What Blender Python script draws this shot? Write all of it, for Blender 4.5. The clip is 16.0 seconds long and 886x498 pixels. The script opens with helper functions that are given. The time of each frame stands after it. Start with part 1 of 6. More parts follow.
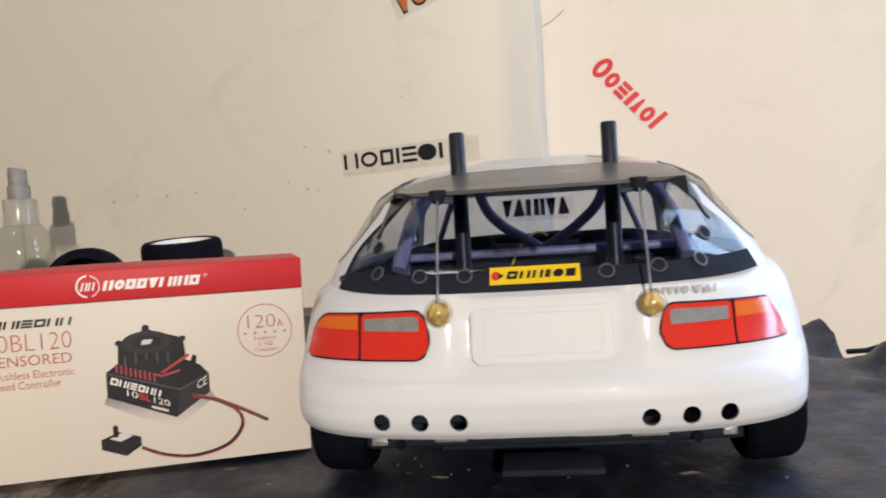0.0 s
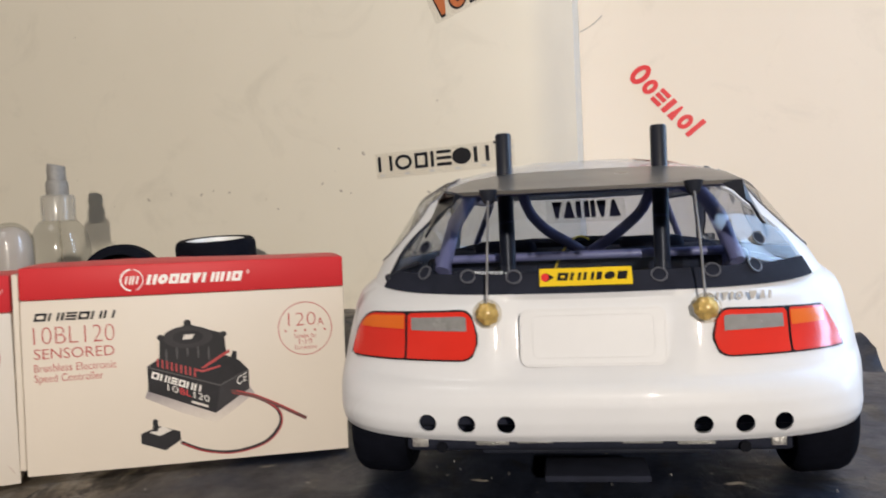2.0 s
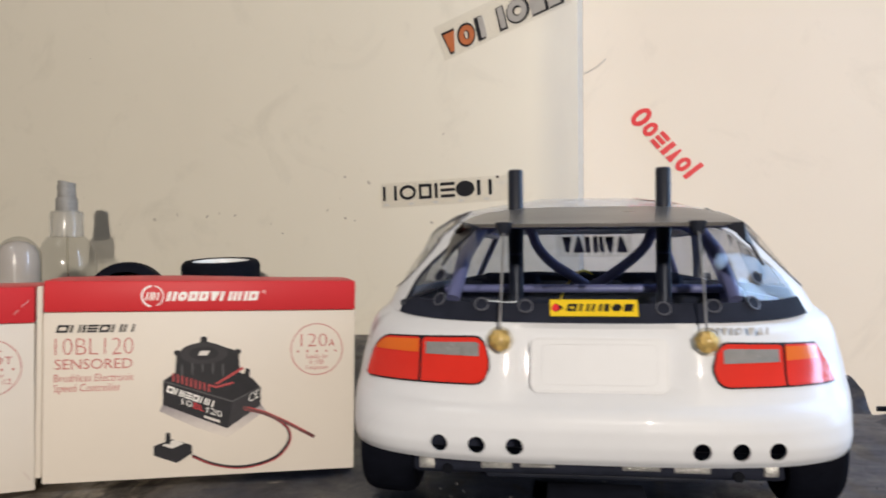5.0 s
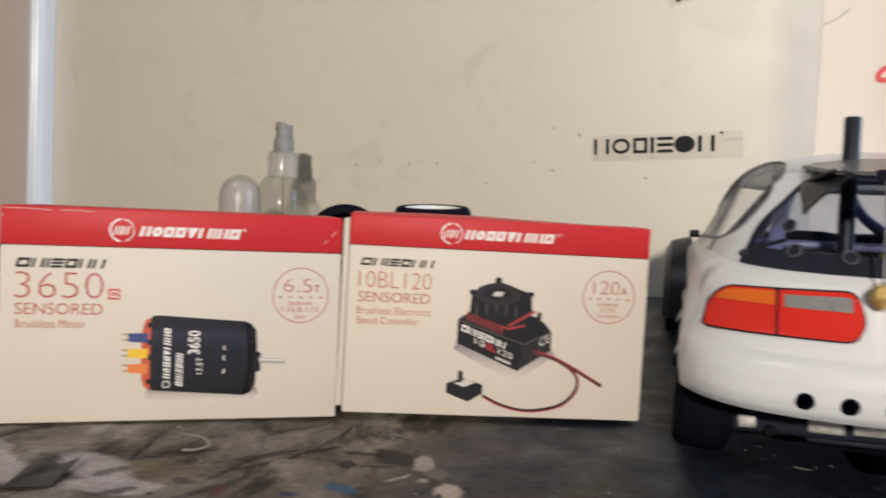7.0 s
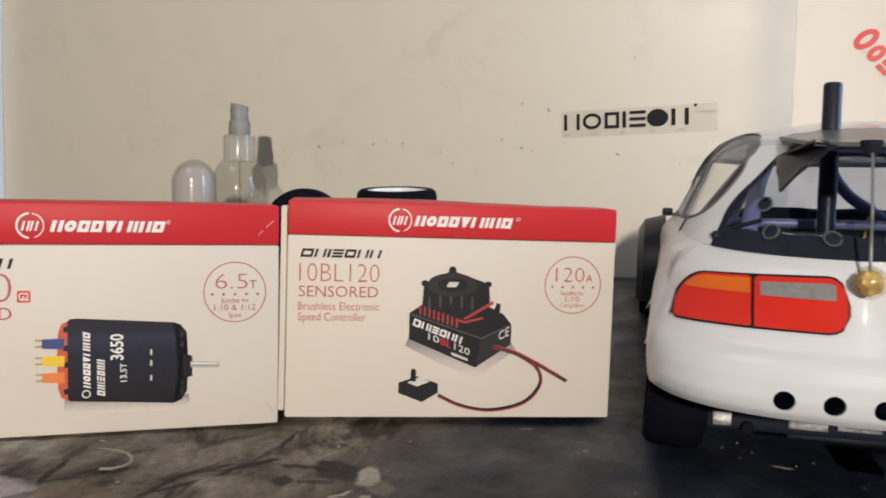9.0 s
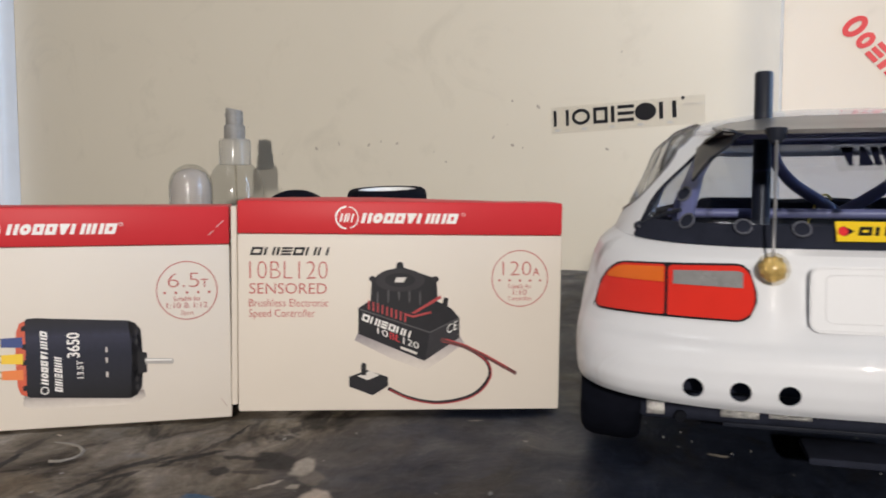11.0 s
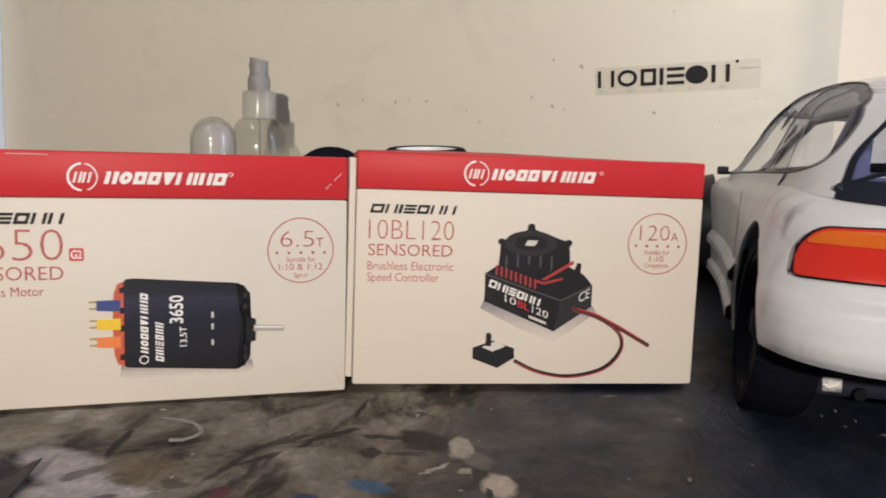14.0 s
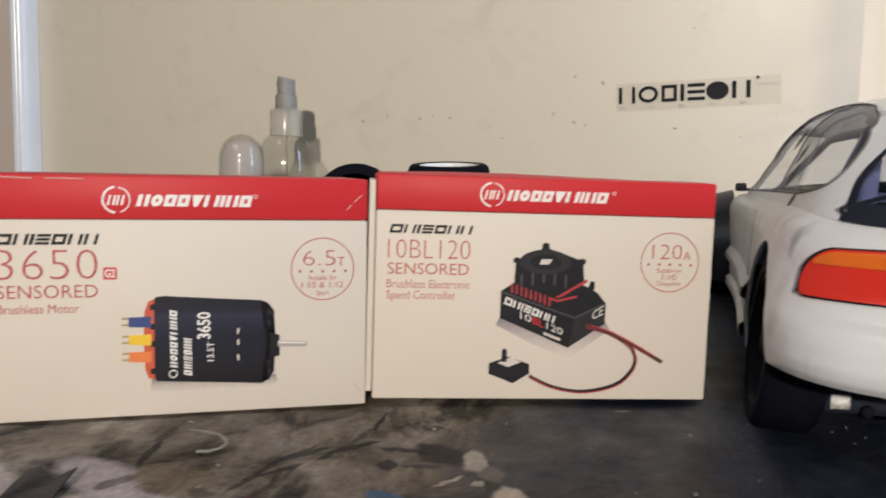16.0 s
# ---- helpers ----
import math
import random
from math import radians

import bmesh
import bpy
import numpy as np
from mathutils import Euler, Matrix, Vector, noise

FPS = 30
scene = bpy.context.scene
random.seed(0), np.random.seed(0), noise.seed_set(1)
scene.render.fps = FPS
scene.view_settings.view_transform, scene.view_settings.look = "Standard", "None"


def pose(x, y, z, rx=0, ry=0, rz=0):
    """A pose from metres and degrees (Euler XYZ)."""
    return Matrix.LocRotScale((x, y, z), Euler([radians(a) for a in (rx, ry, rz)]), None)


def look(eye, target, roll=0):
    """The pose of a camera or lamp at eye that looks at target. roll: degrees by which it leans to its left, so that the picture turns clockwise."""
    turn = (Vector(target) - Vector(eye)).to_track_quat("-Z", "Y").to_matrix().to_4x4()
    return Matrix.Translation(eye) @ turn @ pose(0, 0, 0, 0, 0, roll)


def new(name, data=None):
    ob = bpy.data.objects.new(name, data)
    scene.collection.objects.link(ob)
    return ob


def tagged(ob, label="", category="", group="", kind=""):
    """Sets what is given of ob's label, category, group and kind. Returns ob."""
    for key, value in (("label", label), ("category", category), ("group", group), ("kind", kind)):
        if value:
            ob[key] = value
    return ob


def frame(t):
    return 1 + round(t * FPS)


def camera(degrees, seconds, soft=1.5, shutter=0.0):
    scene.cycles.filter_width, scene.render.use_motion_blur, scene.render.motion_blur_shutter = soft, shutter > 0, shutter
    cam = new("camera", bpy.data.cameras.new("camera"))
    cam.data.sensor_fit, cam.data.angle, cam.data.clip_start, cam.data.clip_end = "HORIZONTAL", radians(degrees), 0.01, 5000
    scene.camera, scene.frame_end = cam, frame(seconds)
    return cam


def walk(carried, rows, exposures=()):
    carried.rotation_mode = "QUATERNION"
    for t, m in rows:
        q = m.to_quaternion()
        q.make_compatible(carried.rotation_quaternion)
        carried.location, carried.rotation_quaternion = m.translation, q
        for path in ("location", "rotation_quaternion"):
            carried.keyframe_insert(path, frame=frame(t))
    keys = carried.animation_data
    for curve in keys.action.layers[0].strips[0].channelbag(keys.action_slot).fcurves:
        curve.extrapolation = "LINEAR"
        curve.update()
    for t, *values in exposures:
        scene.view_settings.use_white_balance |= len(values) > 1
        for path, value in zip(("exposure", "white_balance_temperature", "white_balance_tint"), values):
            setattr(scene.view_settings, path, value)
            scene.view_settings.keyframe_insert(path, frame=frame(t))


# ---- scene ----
cam = camera(57.5, 16.0, 1.8, 0.7)
PATH = [
    (0, (-0.001, -0.244, 0.099), (-0.233, 1.741, 0.014), -3.7),
    (0.5, (-0.011, -0.246, 0.098), (-0.27, 1.736, 0.01), -3.2),
    (1, (-0.015, -0.252, 0.1), (-0.305, 1.726, 0.047), -2.9),
    (1.5, (-0.016, -0.252, 0.1), (-0.319, 1.724, 0.048), -2.7),
    (2, (-0.01, -0.243, 0.097), (-0.295, 1.735, 0.032), -2.5),
    (2.5, (-0.004, -0.238, 0.091), (-0.271, 1.743, 0.016), -2.5),
    (3, (0.007, -0.23, 0.088), (-0.241, 1.753, 0.009), -3.1),
    (3.2, (0.008, -0.226, 0.087), (-0.233, 1.758, 0.003), -3.4),
    (5.3, (-0.031, -0.26, 0.097), (-0.313, 1.72, 0.113), 0.5),
    (5.5, (-0.042, -0.256, 0.094), (-0.363, 1.718, 0.086), 0.4),
    (6, (-0.058, -0.25, 0.09), (-0.46, 1.708, 0.037), 0.9),
    (6.5, (-0.071, -0.252, 0.088), (-0.538, 1.69, -0.006), 1.3),
    (7, (-0.095, -0.263, 0.088), (-0.632, 1.661, -0.003), 2.5),
    (7.5, (-0.11, -0.26, 0.088), (-0.705, 1.647, -0.002), 3.2),
    (8, (-0.114, -0.245, 0.086), (-0.688, 1.667, -0.036), 3.6),
    (8.5, (-0.11, -0.238, 0.088), (-0.648, 1.683, -0.057), 3.2),
    (9, (-0.09, -0.232, 0.09), (-0.583, 1.701, -0.049), 1.2),
    (9.2, (-0.086, -0.235, 0.09), (-0.59, 1.696, -0.046), 0.9),
    (11.3, (-0.038, -0.225, 0.089), (-0.651, 1.673, -0.054), -0.5),
    (11.5, (-0.028, -0.217, 0.089), (-0.675, 1.668, -0.071), -0.5),
    (12, (-0.039, -0.234, 0.096), (-0.542, 1.696, -0.051), -1.4),
    (12.5, (-0.069, -0.253, 0.095), (-0.467, 1.702, -0.036), -0.2),
    (13, (-0.094, -0.25, 0.095), (-0.512, 1.702, -0.034), 0.8),
    (13.5, (-0.111, -0.233, 0.09), (-0.568, 1.706, -0.081), 0.9),
    (14, (-0.127, -0.22, 0.084), (-0.585, 1.714, -0.137), 1.4),
    (14.5, (-0.13, -0.222, 0.084), (-0.629, 1.703, -0.13), 1.4),
    (15, (-0.134, -0.228, 0.085), (-0.674, 1.686, -0.127), 1.4),
    (15.5, (-0.132, -0.229, 0.085), (-0.679, 1.684, -0.119), 1.5),
    (16, (-0.121, -0.228, 0.088), (-0.647, 1.692, -0.108), 1.2),
]
BALANCE = [(0, 0.03, 6620, 10), (2.0, 0.03, 6620, 10), (3.2, 0.03, 6450, 10), (6, 0, 6550, 10), (9, 0.02, 6450, 10), (11.3, 0, 6250, 10), (12.5, 0, 6250, 10), (14, 0, 6500, 10), (16, 0, 6500, 10)]  # seconds, stops, kelvin, tint
walk(cam, [(t, look(eye, target, roll)) for t, eye, target, roll in PATH], BALANCE)

# ---- light ----
world = bpy.data.worlds.new("world")
scene.world = world
world.use_nodes = True
wn = world.node_tree.nodes
sky = wn.new("ShaderNodeTexSky")
sky.sky_type, sky.sun_disc = "NISHITA", False
sky.sun_elevation, sky.sun_rotation = radians(35), radians(120)
world.node_tree.links.new(sky.outputs[0], wn["Background"].inputs[0])
wn["Background"].inputs[1].default_value = 0.1


def area_lamp(name, eye, target, sx, sy, watts, colour):
    data = bpy.data.lights.new(name, "AREA")
    data.shape, data.size, data.size_y, data.energy, data.color = "RECTANGLE", sx, sy, watts, colour
    ob = new(name, data)
    ob.matrix_world = look(eye, target)
    return ob


LAMP_AT = (0.54, -3.0, 0.81)
spot = bpy.data.lights.new("desk_lamp_light", "SPOT")
spot.energy, spot.shadow_soft_size, spot.color = 348.0, 0.05, (1.0, 0.905, 0.800)
spot.spot_size, spot.spot_blend = radians(56), 1.0
new("desk_lamp_light", spot).matrix_world = look(LAMP_AT, (0.08, 0.2, 0.12))
area_lamp("window_light", (0.79, 0.205, 0.50), (0.0, 0.205, 0.30), 0.16, 0.86, 5.0, (0.46, 0.67, 1.0))
area_lamp("corner_window_light", (0.555, 0.345, 0.50), (0.50, 0.012, 0.46), 0.34, 0.86, 4.5, (0.46, 0.67, 1.0))
# Fill lamp without a seen source, added overhead to brighten the car's left flank.
area_lamp("overhead_fill_light", (-0.75, -0.55, 1.46), (-0.5, -0.2, 0.0), 0.5, 0.5, 4.4, (1.0, 0.985, 0.96))

# ---- materials ----


def material(name):
    m = bpy.data.materials.new(name)
    m.use_nodes = True
    nt = m.node_tree
    return m, nt, nt.nodes["Principled BSDF"]


def ramp(nt, fac, stops):
    r = nt.nodes.new("ShaderNodeValToRGB")
    while len(r.color_ramp.elements) < len(stops):
        r.color_ramp.elements.new(0.5)
    for e, (p, c) in zip(r.color_ramp.elements, stops):
        e.position, e.color = p, (*c, 1)
    nt.links.new(fac, r.inputs[0])
    return r.outputs[0]


def noise_tex(nt, scale, detail=4.0, rough=0.5, distortion=0.0, offset=None, stretch=None):
    tc = nt.nodes.new("ShaderNodeTexCoord")
    n = nt.nodes.new("ShaderNodeTexNoise")
    n.inputs["Scale"].default_value, n.inputs["Detail"].default_value = scale, detail
    n.inputs["Roughness"].default_value, n.inputs["Distortion"].default_value = rough, distortion
    mp = nt.nodes.new("ShaderNodeMapping")
    if offset:
        mp.inputs["Location"].default_value = offset
    if stretch:
        mp.inputs["Scale"].default_value = stretch
    nt.links.new(tc.outputs["Object"], mp.inputs[0])
    nt.links.new(mp.outputs[0], n.inputs[0])
    return n.outputs[0]


def mix(nt, fac, a, b, mode="MIX"):
    m = nt.nodes.new("ShaderNodeMix")
    m.data_type, m.blend_type = "RGBA", mode
    for socket, v in ((m.inputs[0], fac), (m.inputs[6], a), (m.inputs[7], b)):
        if isinstance(v, (int, float)):
            socket.default_value = v
        elif isinstance(v, tuple):
            socket.default_value = (*v, 1)
        else:
            nt.links.new(v, socket)
    return m.outputs[2]


def bump(nt, bsdf, height, strength, distance):
    b = nt.nodes.new("ShaderNodeBump")
    b.inputs["Strength"].default_value, b.inputs["Distance"].default_value = strength, distance
    nt.links.new(height, b.inputs["Height"])
    nt.links.new(b.outputs[0], bsdf.inputs["Normal"])


def plain(name, colour, rough=0.5, metal=0.0, vary=0.12, scale=90.0, coat=0.0, relief=0.0, shine=0.5):
    """A real surface with slight mottling of colour and gloss."""
    m, nt, b = material(name)
    n = noise_tex(nt, scale, 5.0, 0.6)
    dark = tuple(c * (1 - vary) for c in colour)
    lite = tuple(min(1, c * (1 + vary * 0.5)) for c in colour)
    nt.links.new(ramp(nt, n, [(0.3, dark), (0.7, lite)]), b.inputs["Base Color"])
    rr = ramp(nt, noise_tex(nt, scale * 0.4, 3.0), [(0.3, (rough * 0.85,) * 3), (0.7, (min(1, rough * 1.15),) * 3)])
    nt.links.new(rr, b.inputs["Roughness"])
    b.inputs["Metallic"].default_value = metal
    b.inputs["Specular IOR Level"].default_value = shine
    b.inputs["Coat Weight"].default_value = coat
    b.inputs["Coat Roughness"].default_value = 0.06
    if relief:
        bump(nt, b, noise_tex(nt, scale * 3, 3.0), 0.4, relief)
    return m


def clear(name, tint, gloss_rough=0.04, gloss=0.45, least=0.035):
    """Thin clear plastic: lets light straight through and mirrors a little at the surface."""
    m, nt, b = material(name)
    nt.nodes.remove(b)
    tr, gl, mx, lw, pw, ml = (nt.nodes.new("ShaderNode" + k) for k in ("BsdfTransparent", "BsdfGlossy", "MixShader", "LayerWeight", "Math", "Math"))
    tr.inputs[0].default_value = (*tint, 1)
    gl.inputs["Roughness"].default_value = gloss_rough
    pw.operation, ml.operation = "POWER", "MULTIPLY_ADD"
    pw.inputs[1].default_value, ml.inputs[1].default_value, ml.inputs[2].default_value = 4.0, gloss, least
    for a, c in ((lw.outputs["Facing"], pw.inputs[0]), (pw.outputs[0], ml.inputs[0]), (ml.outputs[0], mx.inputs[0]), (tr.outputs[0], mx.inputs[1]), (gl.outputs[0], mx.inputs[2]), (mx.outputs[0], nt.nodes["Material Output"].inputs[0])):
        nt.links.new(a, c)
    return m


def board_material(name, base, dirt, gloss, edge=0.0):
    """Cream-painted board with scuffs, faint stains and dark specks."""
    m, nt, b = material(name)
    wide = ramp(nt, noise_tex(nt, 3.0, 5.0, 0.6), [(0.3, tuple(c * 0.95 for c in base)), (0.7, base)])
    smear = ramp(nt, noise_tex(nt, 14.0, 6.0, 0.65, 0.8), [(0.56, (0, 0, 0)), (0.78, (1, 1, 1))])
    col = mix(nt, smear, wide, tuple(c * 0.86 for c in base))
    spots = ramp(nt, noise_tex(nt, 60.0, 2.0, 0.4, 0.0, (3, 1, 2)), [(0.80, (0, 0, 0)), (0.83, (1, 1, 1))])
    col = mix(nt, spots, col, dirt)
    if edge:  # a greyer, mottled strip along its free edge
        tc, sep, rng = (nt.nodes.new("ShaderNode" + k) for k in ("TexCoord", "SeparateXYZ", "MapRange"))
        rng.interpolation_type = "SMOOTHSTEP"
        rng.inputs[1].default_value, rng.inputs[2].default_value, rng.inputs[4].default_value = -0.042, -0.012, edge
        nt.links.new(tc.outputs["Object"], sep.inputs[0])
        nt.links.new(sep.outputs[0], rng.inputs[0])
        strip_mask = mix(nt, 1.0, rng.outputs[0], ramp(nt, noise_tex(nt, 30.0, 5.0, 0.6, 0.4, None, (1, 1, 0.3)), [(0.2, (0.6, 0.6, 0.6)), (0.7, (1, 1, 1))]), "MULTIPLY")
        col = mix(nt, strip_mask, col, (0.53, 0.51, 0.47))
    nt.links.new(col, b.inputs["Base Color"])
    nt.links.new(ramp(nt, noise_tex(nt, 25.0, 4.0), [(0.3, (gloss,) * 3), (0.7, (gloss + 0.12,) * 3)]), b.inputs["Roughness"])
    bump(nt, b, noise_tex(nt, 160.0, 3.0), 0.08, 0.0006)
    return m


def bench_material():
    """Worn black worktop with gritty brown-grey dried spills, smears and flecks; blacker and bluer under the car."""
    m, nt, b = material("worn_black_worktop")

    def node(kind, *links, **settings):
        n = nt.nodes.new("ShaderNode" + kind)
        if "operation" in settings:
            n.operation = settings["operation"]
        if "vector_type" in settings:
            n.vector_type = settings["vector_type"]
        for k, v in enumerate(links):
            if v is None:
                continue
            if isinstance(v, (int, float, tuple)):
                n.inputs[k].default_value = v
            else:
                nt.links.new(v, n.inputs[k])
        return n

    place = node("TexCoord").outputs["Object"]
    sep = node("SeparateXYZ", place)
    big = noise_tex(nt, 24.0, 7.0, 0.60, 1.1, None, (1.25, 0.75, 1))
    base = ramp(nt, big, [(0.34, (0.040, 0.033, 0.026)), (0.43, (0.110, 0.090, 0.068)), (0.51, (0.165, 0.138, 0.106)), (0.58, (0.225, 0.192, 0.152)), (0.68, (0.33, 0.295, 0.25))])
    black = ramp(nt, noise_tex(nt, 34.0, 8.0, 0.66, 0.8, (5, 2, 0), (1.5, 0.55, 1)), [(0.36, (0.011, 0.015, 0.028)), (0.56, (0.024, 0.030, 0.050)), (0.74, (0.052, 0.058, 0.076))])
    shift = node("Math", noise_tex(nt, 16.0, 4.0, 0.6, 0.5, (9, 4, 0)), 0.12, sep.outputs[0], operation="MULTIPLY_ADD")
    side = node("MapRange", node("Math", shift.outputs[0], 0.06, operation="SUBTRACT").outputs[0], -0.192, -0.140).outputs[0]
    left = node("Math", 1.0, side, operation="SUBTRACT").outputs[0]
    col = mix(nt, side, base, black)
    patch = ramp(nt, noise_tex(nt, 30.0, 7.0, 0.62, 1.0, (4, 9, 0), (1.3, 0.75, 1)), [(0.53, (0, 0, 0)), (0.60, (1, 1, 1))])
    col = mix(nt, node("Math", node("Math", patch, left, operation="MULTIPLY").outputs[0], 0.55, operation="MULTIPLY").outputs[0], col, (0.21, 0.185, 0.16))
    dark = ramp(nt, noise_tex(nt, 20.0, 7.0, 0.62, 1.4, (7, 3, 0), (1.3, 0.7, 1)), [(0.54, (0, 0, 0)), (0.62, (0.8, 0.8, 0.8))])
    col = mix(nt, dark, col, (0.020, 0.018, 0.017))
    warp = nt.nodes.new("ShaderNodeTexNoise")
    warp.inputs["Scale"].default_value, warp.inputs["Detail"].default_value, warp.inputs["Roughness"].default_value = 110.0, 7.0, 0.62
    nt.links.new(place, warp.inputs[0])
    push = node("VectorMath", warp.outputs["Color"], (0.5, 0.5, 0.5), operation="SUBTRACT")
    push = node("VectorMath", push.outputs[0], (0.0060, 0.0090, 0.0), operation="MULTIPLY")
    bent = node("VectorMath", place, push.outputs[0], operation="ADD").outputs[0]
    state = [col]

    def stain(x, y, rx, ry, turn, colour, weight):
        """A dried spill or stroke of its own shape, with a frayed edge."""
        mp = node("Mapping", bent, (x, y, 0.0), (0.0, 0.0, radians(turn)), (rx, ry, 100.0), vector_type="TEXTURE")
        far = node("VectorMath", mp.outputs[0], operation="LENGTH").outputs["Value"]
        mask = node("MapRange", far, 1.12, 0.80, 0.0, weight).outputs[0]
        state[0] = mix(nt, mask, state[0], colour)

    LILAC, TAN, BROWN, PALE, CREAM = (0.46, 0.40, 0.385), (0.30, 0.255, 0.20), (0.16, 0.12, 0.078), (0.46, 0.41, 0.34), (0.55, 0.46, 0.37)
    SOOT, BLACK, BLUE, NAVY, MAROON = (0.022, 0.020, 0.020), (0.008, 0.008, 0.010), (0.06, 0.12, 0.20), (0.03, 0.045, 0.10), (0.11, 0.030, 0.040)
    stain(-0.3020, -0.0510, 0.0229, 0.0083, 147, LILAC, 0.75)
    stain(-0.2730, -0.0400, 0.0194, 0.0092, 153, LILAC, 0.75)
    stain(-0.2560, -0.0530, 0.0161, 0.0071, -167, LILAC, 0.70)
    stain(-0.3180, -0.0380, 0.0172, 0.0058, 145, LILAC, 0.50)
    stain(-0.3000, -0.0240, 0.0116, 0.0096, -114, TAN, 0.50)
    stain(-0.2520, -0.0350, 0.0141, 0.0091, 166, BROWN, 0.70)
    stain(-0.2450, 0.0100, 0.0095, 0.0080, 83, TAN, 0.40)
    stain(-0.2700, -0.0210, 0.0115, 0.0017, 106, SOOT, 0.92)
    stain(-0.2750, -0.0040, 0.0083, 0.0019, -86, SOOT, 0.55)
    stain(-0.2650, -0.0420, 0.0068, 0.0027, -113, SOOT, 0.60)
    stain(-0.2390, -0.0410, 0.0045, 0.0031, 169, SOOT, 0.50)
    stain(-0.2560, -0.0150, 0.0023, 0.0009, 122, BLACK, 0.90)
    stain(-0.2310, -0.0250, 0.0152, 0.0012, -97, SOOT, 0.70)
    stain(-0.2280, -0.0070, 0.0136, 0.0012, -107, SOOT, 0.70)
    stain(-0.2520, -0.0550, 0.0065, 0.0020, -126, SOOT, 0.70)
    stain(-0.2420, -0.0540, 0.0014, 0.0014, -135, BLACK, 0.90)
    stain(-0.2250, -0.0440, 0.0051, 0.0020, 103, MAROON, 0.80)
    stain(-0.2330, 0.0000, 0.0041, 0.0031, -172, BLUE, 0.25)
    stain(-0.3050, -0.0400, 0.0108, 0.0006, 158, TAN, 0.70)
    stain(-0.2420, -0.0480, 0.0037, 0.0008, -144, PALE, 0.60)
    stain(-0.1850, 0.0080, 0.0111, 0.0071, 132, SOOT, 0.90)
    stain(-0.1970, 0.0080, 0.0091, 0.0020, -1, SOOT, 0.80)
    stain(-0.1980, -0.0050, 0.0051, 0.0031, 97, SOOT, 0.85)
    stain(-0.1880, -0.0040, 0.0071, 0.0020, -171, SOOT, 0.60)
    stain(-0.1740, 0.0070, 0.0092, 0.0041, 102, PALE, 0.75)
    stain(-0.1580, -0.0180, 0.0089, 0.0045, 108, CREAM, 0.85)
    stain(-0.1590, -0.0240, 0.0041, 0.0010, 105, BLACK, 0.95)
    stain(-0.1910, -0.0280, 0.0065, 0.0037, 152, BLUE, 0.85)
    stain(-0.2030, -0.0400, 0.0032, 0.0022, -169, NAVY, 0.80)
    stain(-0.2140, 0.0340, 0.0111, 0.0009, 96, BLACK, 0.90)
    stain(-0.2140, 0.0050, 0.0123, 0.0020, -124, SOOT, 0.90)
    stain(-0.2180, -0.0060, 0.0045, 0.0013, -96, BLACK, 0.80)
    stain(-0.2260, -0.0070, 0.0135, 0.0018, -116, SOOT, 0.85)
    stain(-0.2260, -0.0200, 0.0086, 0.0014, -125, SOOT, 0.80)
    stain(-0.2150, 0.0180, 0.0122, 0.0011, -94, SOOT, 0.60)
    stain(-0.1770, -0.0110, 0.0058, 0.0014, -120, PALE, 0.80)
    stain(-0.1690, -0.0110, 0.0020, 0.0020, 0, PALE, 0.70)
    stain(-0.2310, 0.0100, 0.0146, 0.0073, -105, TAN, 0.45)
    stain(-0.1670, -0.0020, 0.0071, 0.0039, 123, TAN, 0.35)
    stain(-0.0430, 0.0575, 0.0034, 0.0018, 0, PALE, 0.90)
    stain(0.0410, 0.0210, 0.0055, 0.0020, -10, PALE, 0.90)
    stain(0.0490, 0.0540, 0.0040, 0.0017, 5, PALE, 0.90)
    stain(-0.2750, 0.0110, 0.0012, 0.0010, 0, CREAM, 0.95)
    stain(-0.1330, 0.0740, 0.0040, 0.0006, 40, PALE, 0.80)
    col = state[0]
    grit = ramp(nt, noise_tex(nt, 330.0, 6.0, 0.7, 0.3, (1, 2, 0), (1.2, 0.8, 1)), [(0.36, (0.40, 0.40, 0.40)), (0.50, (1, 1, 1)), (0.66, (1.9, 1.85, 1.8))])
    col = mix(nt, 0.28, col, grit, "MULTIPLY")
    pale = ramp(nt, noise_tex(nt, 150.0, 4.0, 0.6, 0.4, (1, 7, 0), (1.5, 0.8, 1)), [(0.70, (0, 0, 0)), (0.74, (1, 1, 1))])
    col = mix(nt, pale, col, (0.36, 0.35, 0.33))
    streak = ramp(nt, noise_tex(nt, 40.0, 7.0, 0.66, 2.2, (2, 2, 0), (1.8, 0.6, 1)), [(0.62, (0, 0, 0)), (0.70, (0.6, 0.6, 0.6))])
    col = mix(nt, streak, col, (0.015, 0.013, 0.012))
    nt.links.new(col, b.inputs["Base Color"])
    matt = ramp(nt, noise_tex(nt, 35.0, 7.0, 0.65), [(0.3, (0.55,) * 3), (0.7, (0.85,) * 3)])
    gloss = ramp(nt, noise_tex(nt, 45.0, 6.0, 0.65, 0.0, (2, 5, 1)), [(0.35, (0.32,) * 3), (0.7, (0.60,) * 3)])
    nt.links.new(mix(nt, side, matt, gloss), b.inputs["Roughness"])
    nt.links.new(mix(nt, side, (0.14,) * 3, (0.28,) * 3), b.inputs["Specular IOR Level"])
    bump(nt, b, noise_tex(nt, 75.0, 8.0, 0.66, 1.2, None, (1.2, 0.8, 1)), 0.5, 0.0014)
    return m


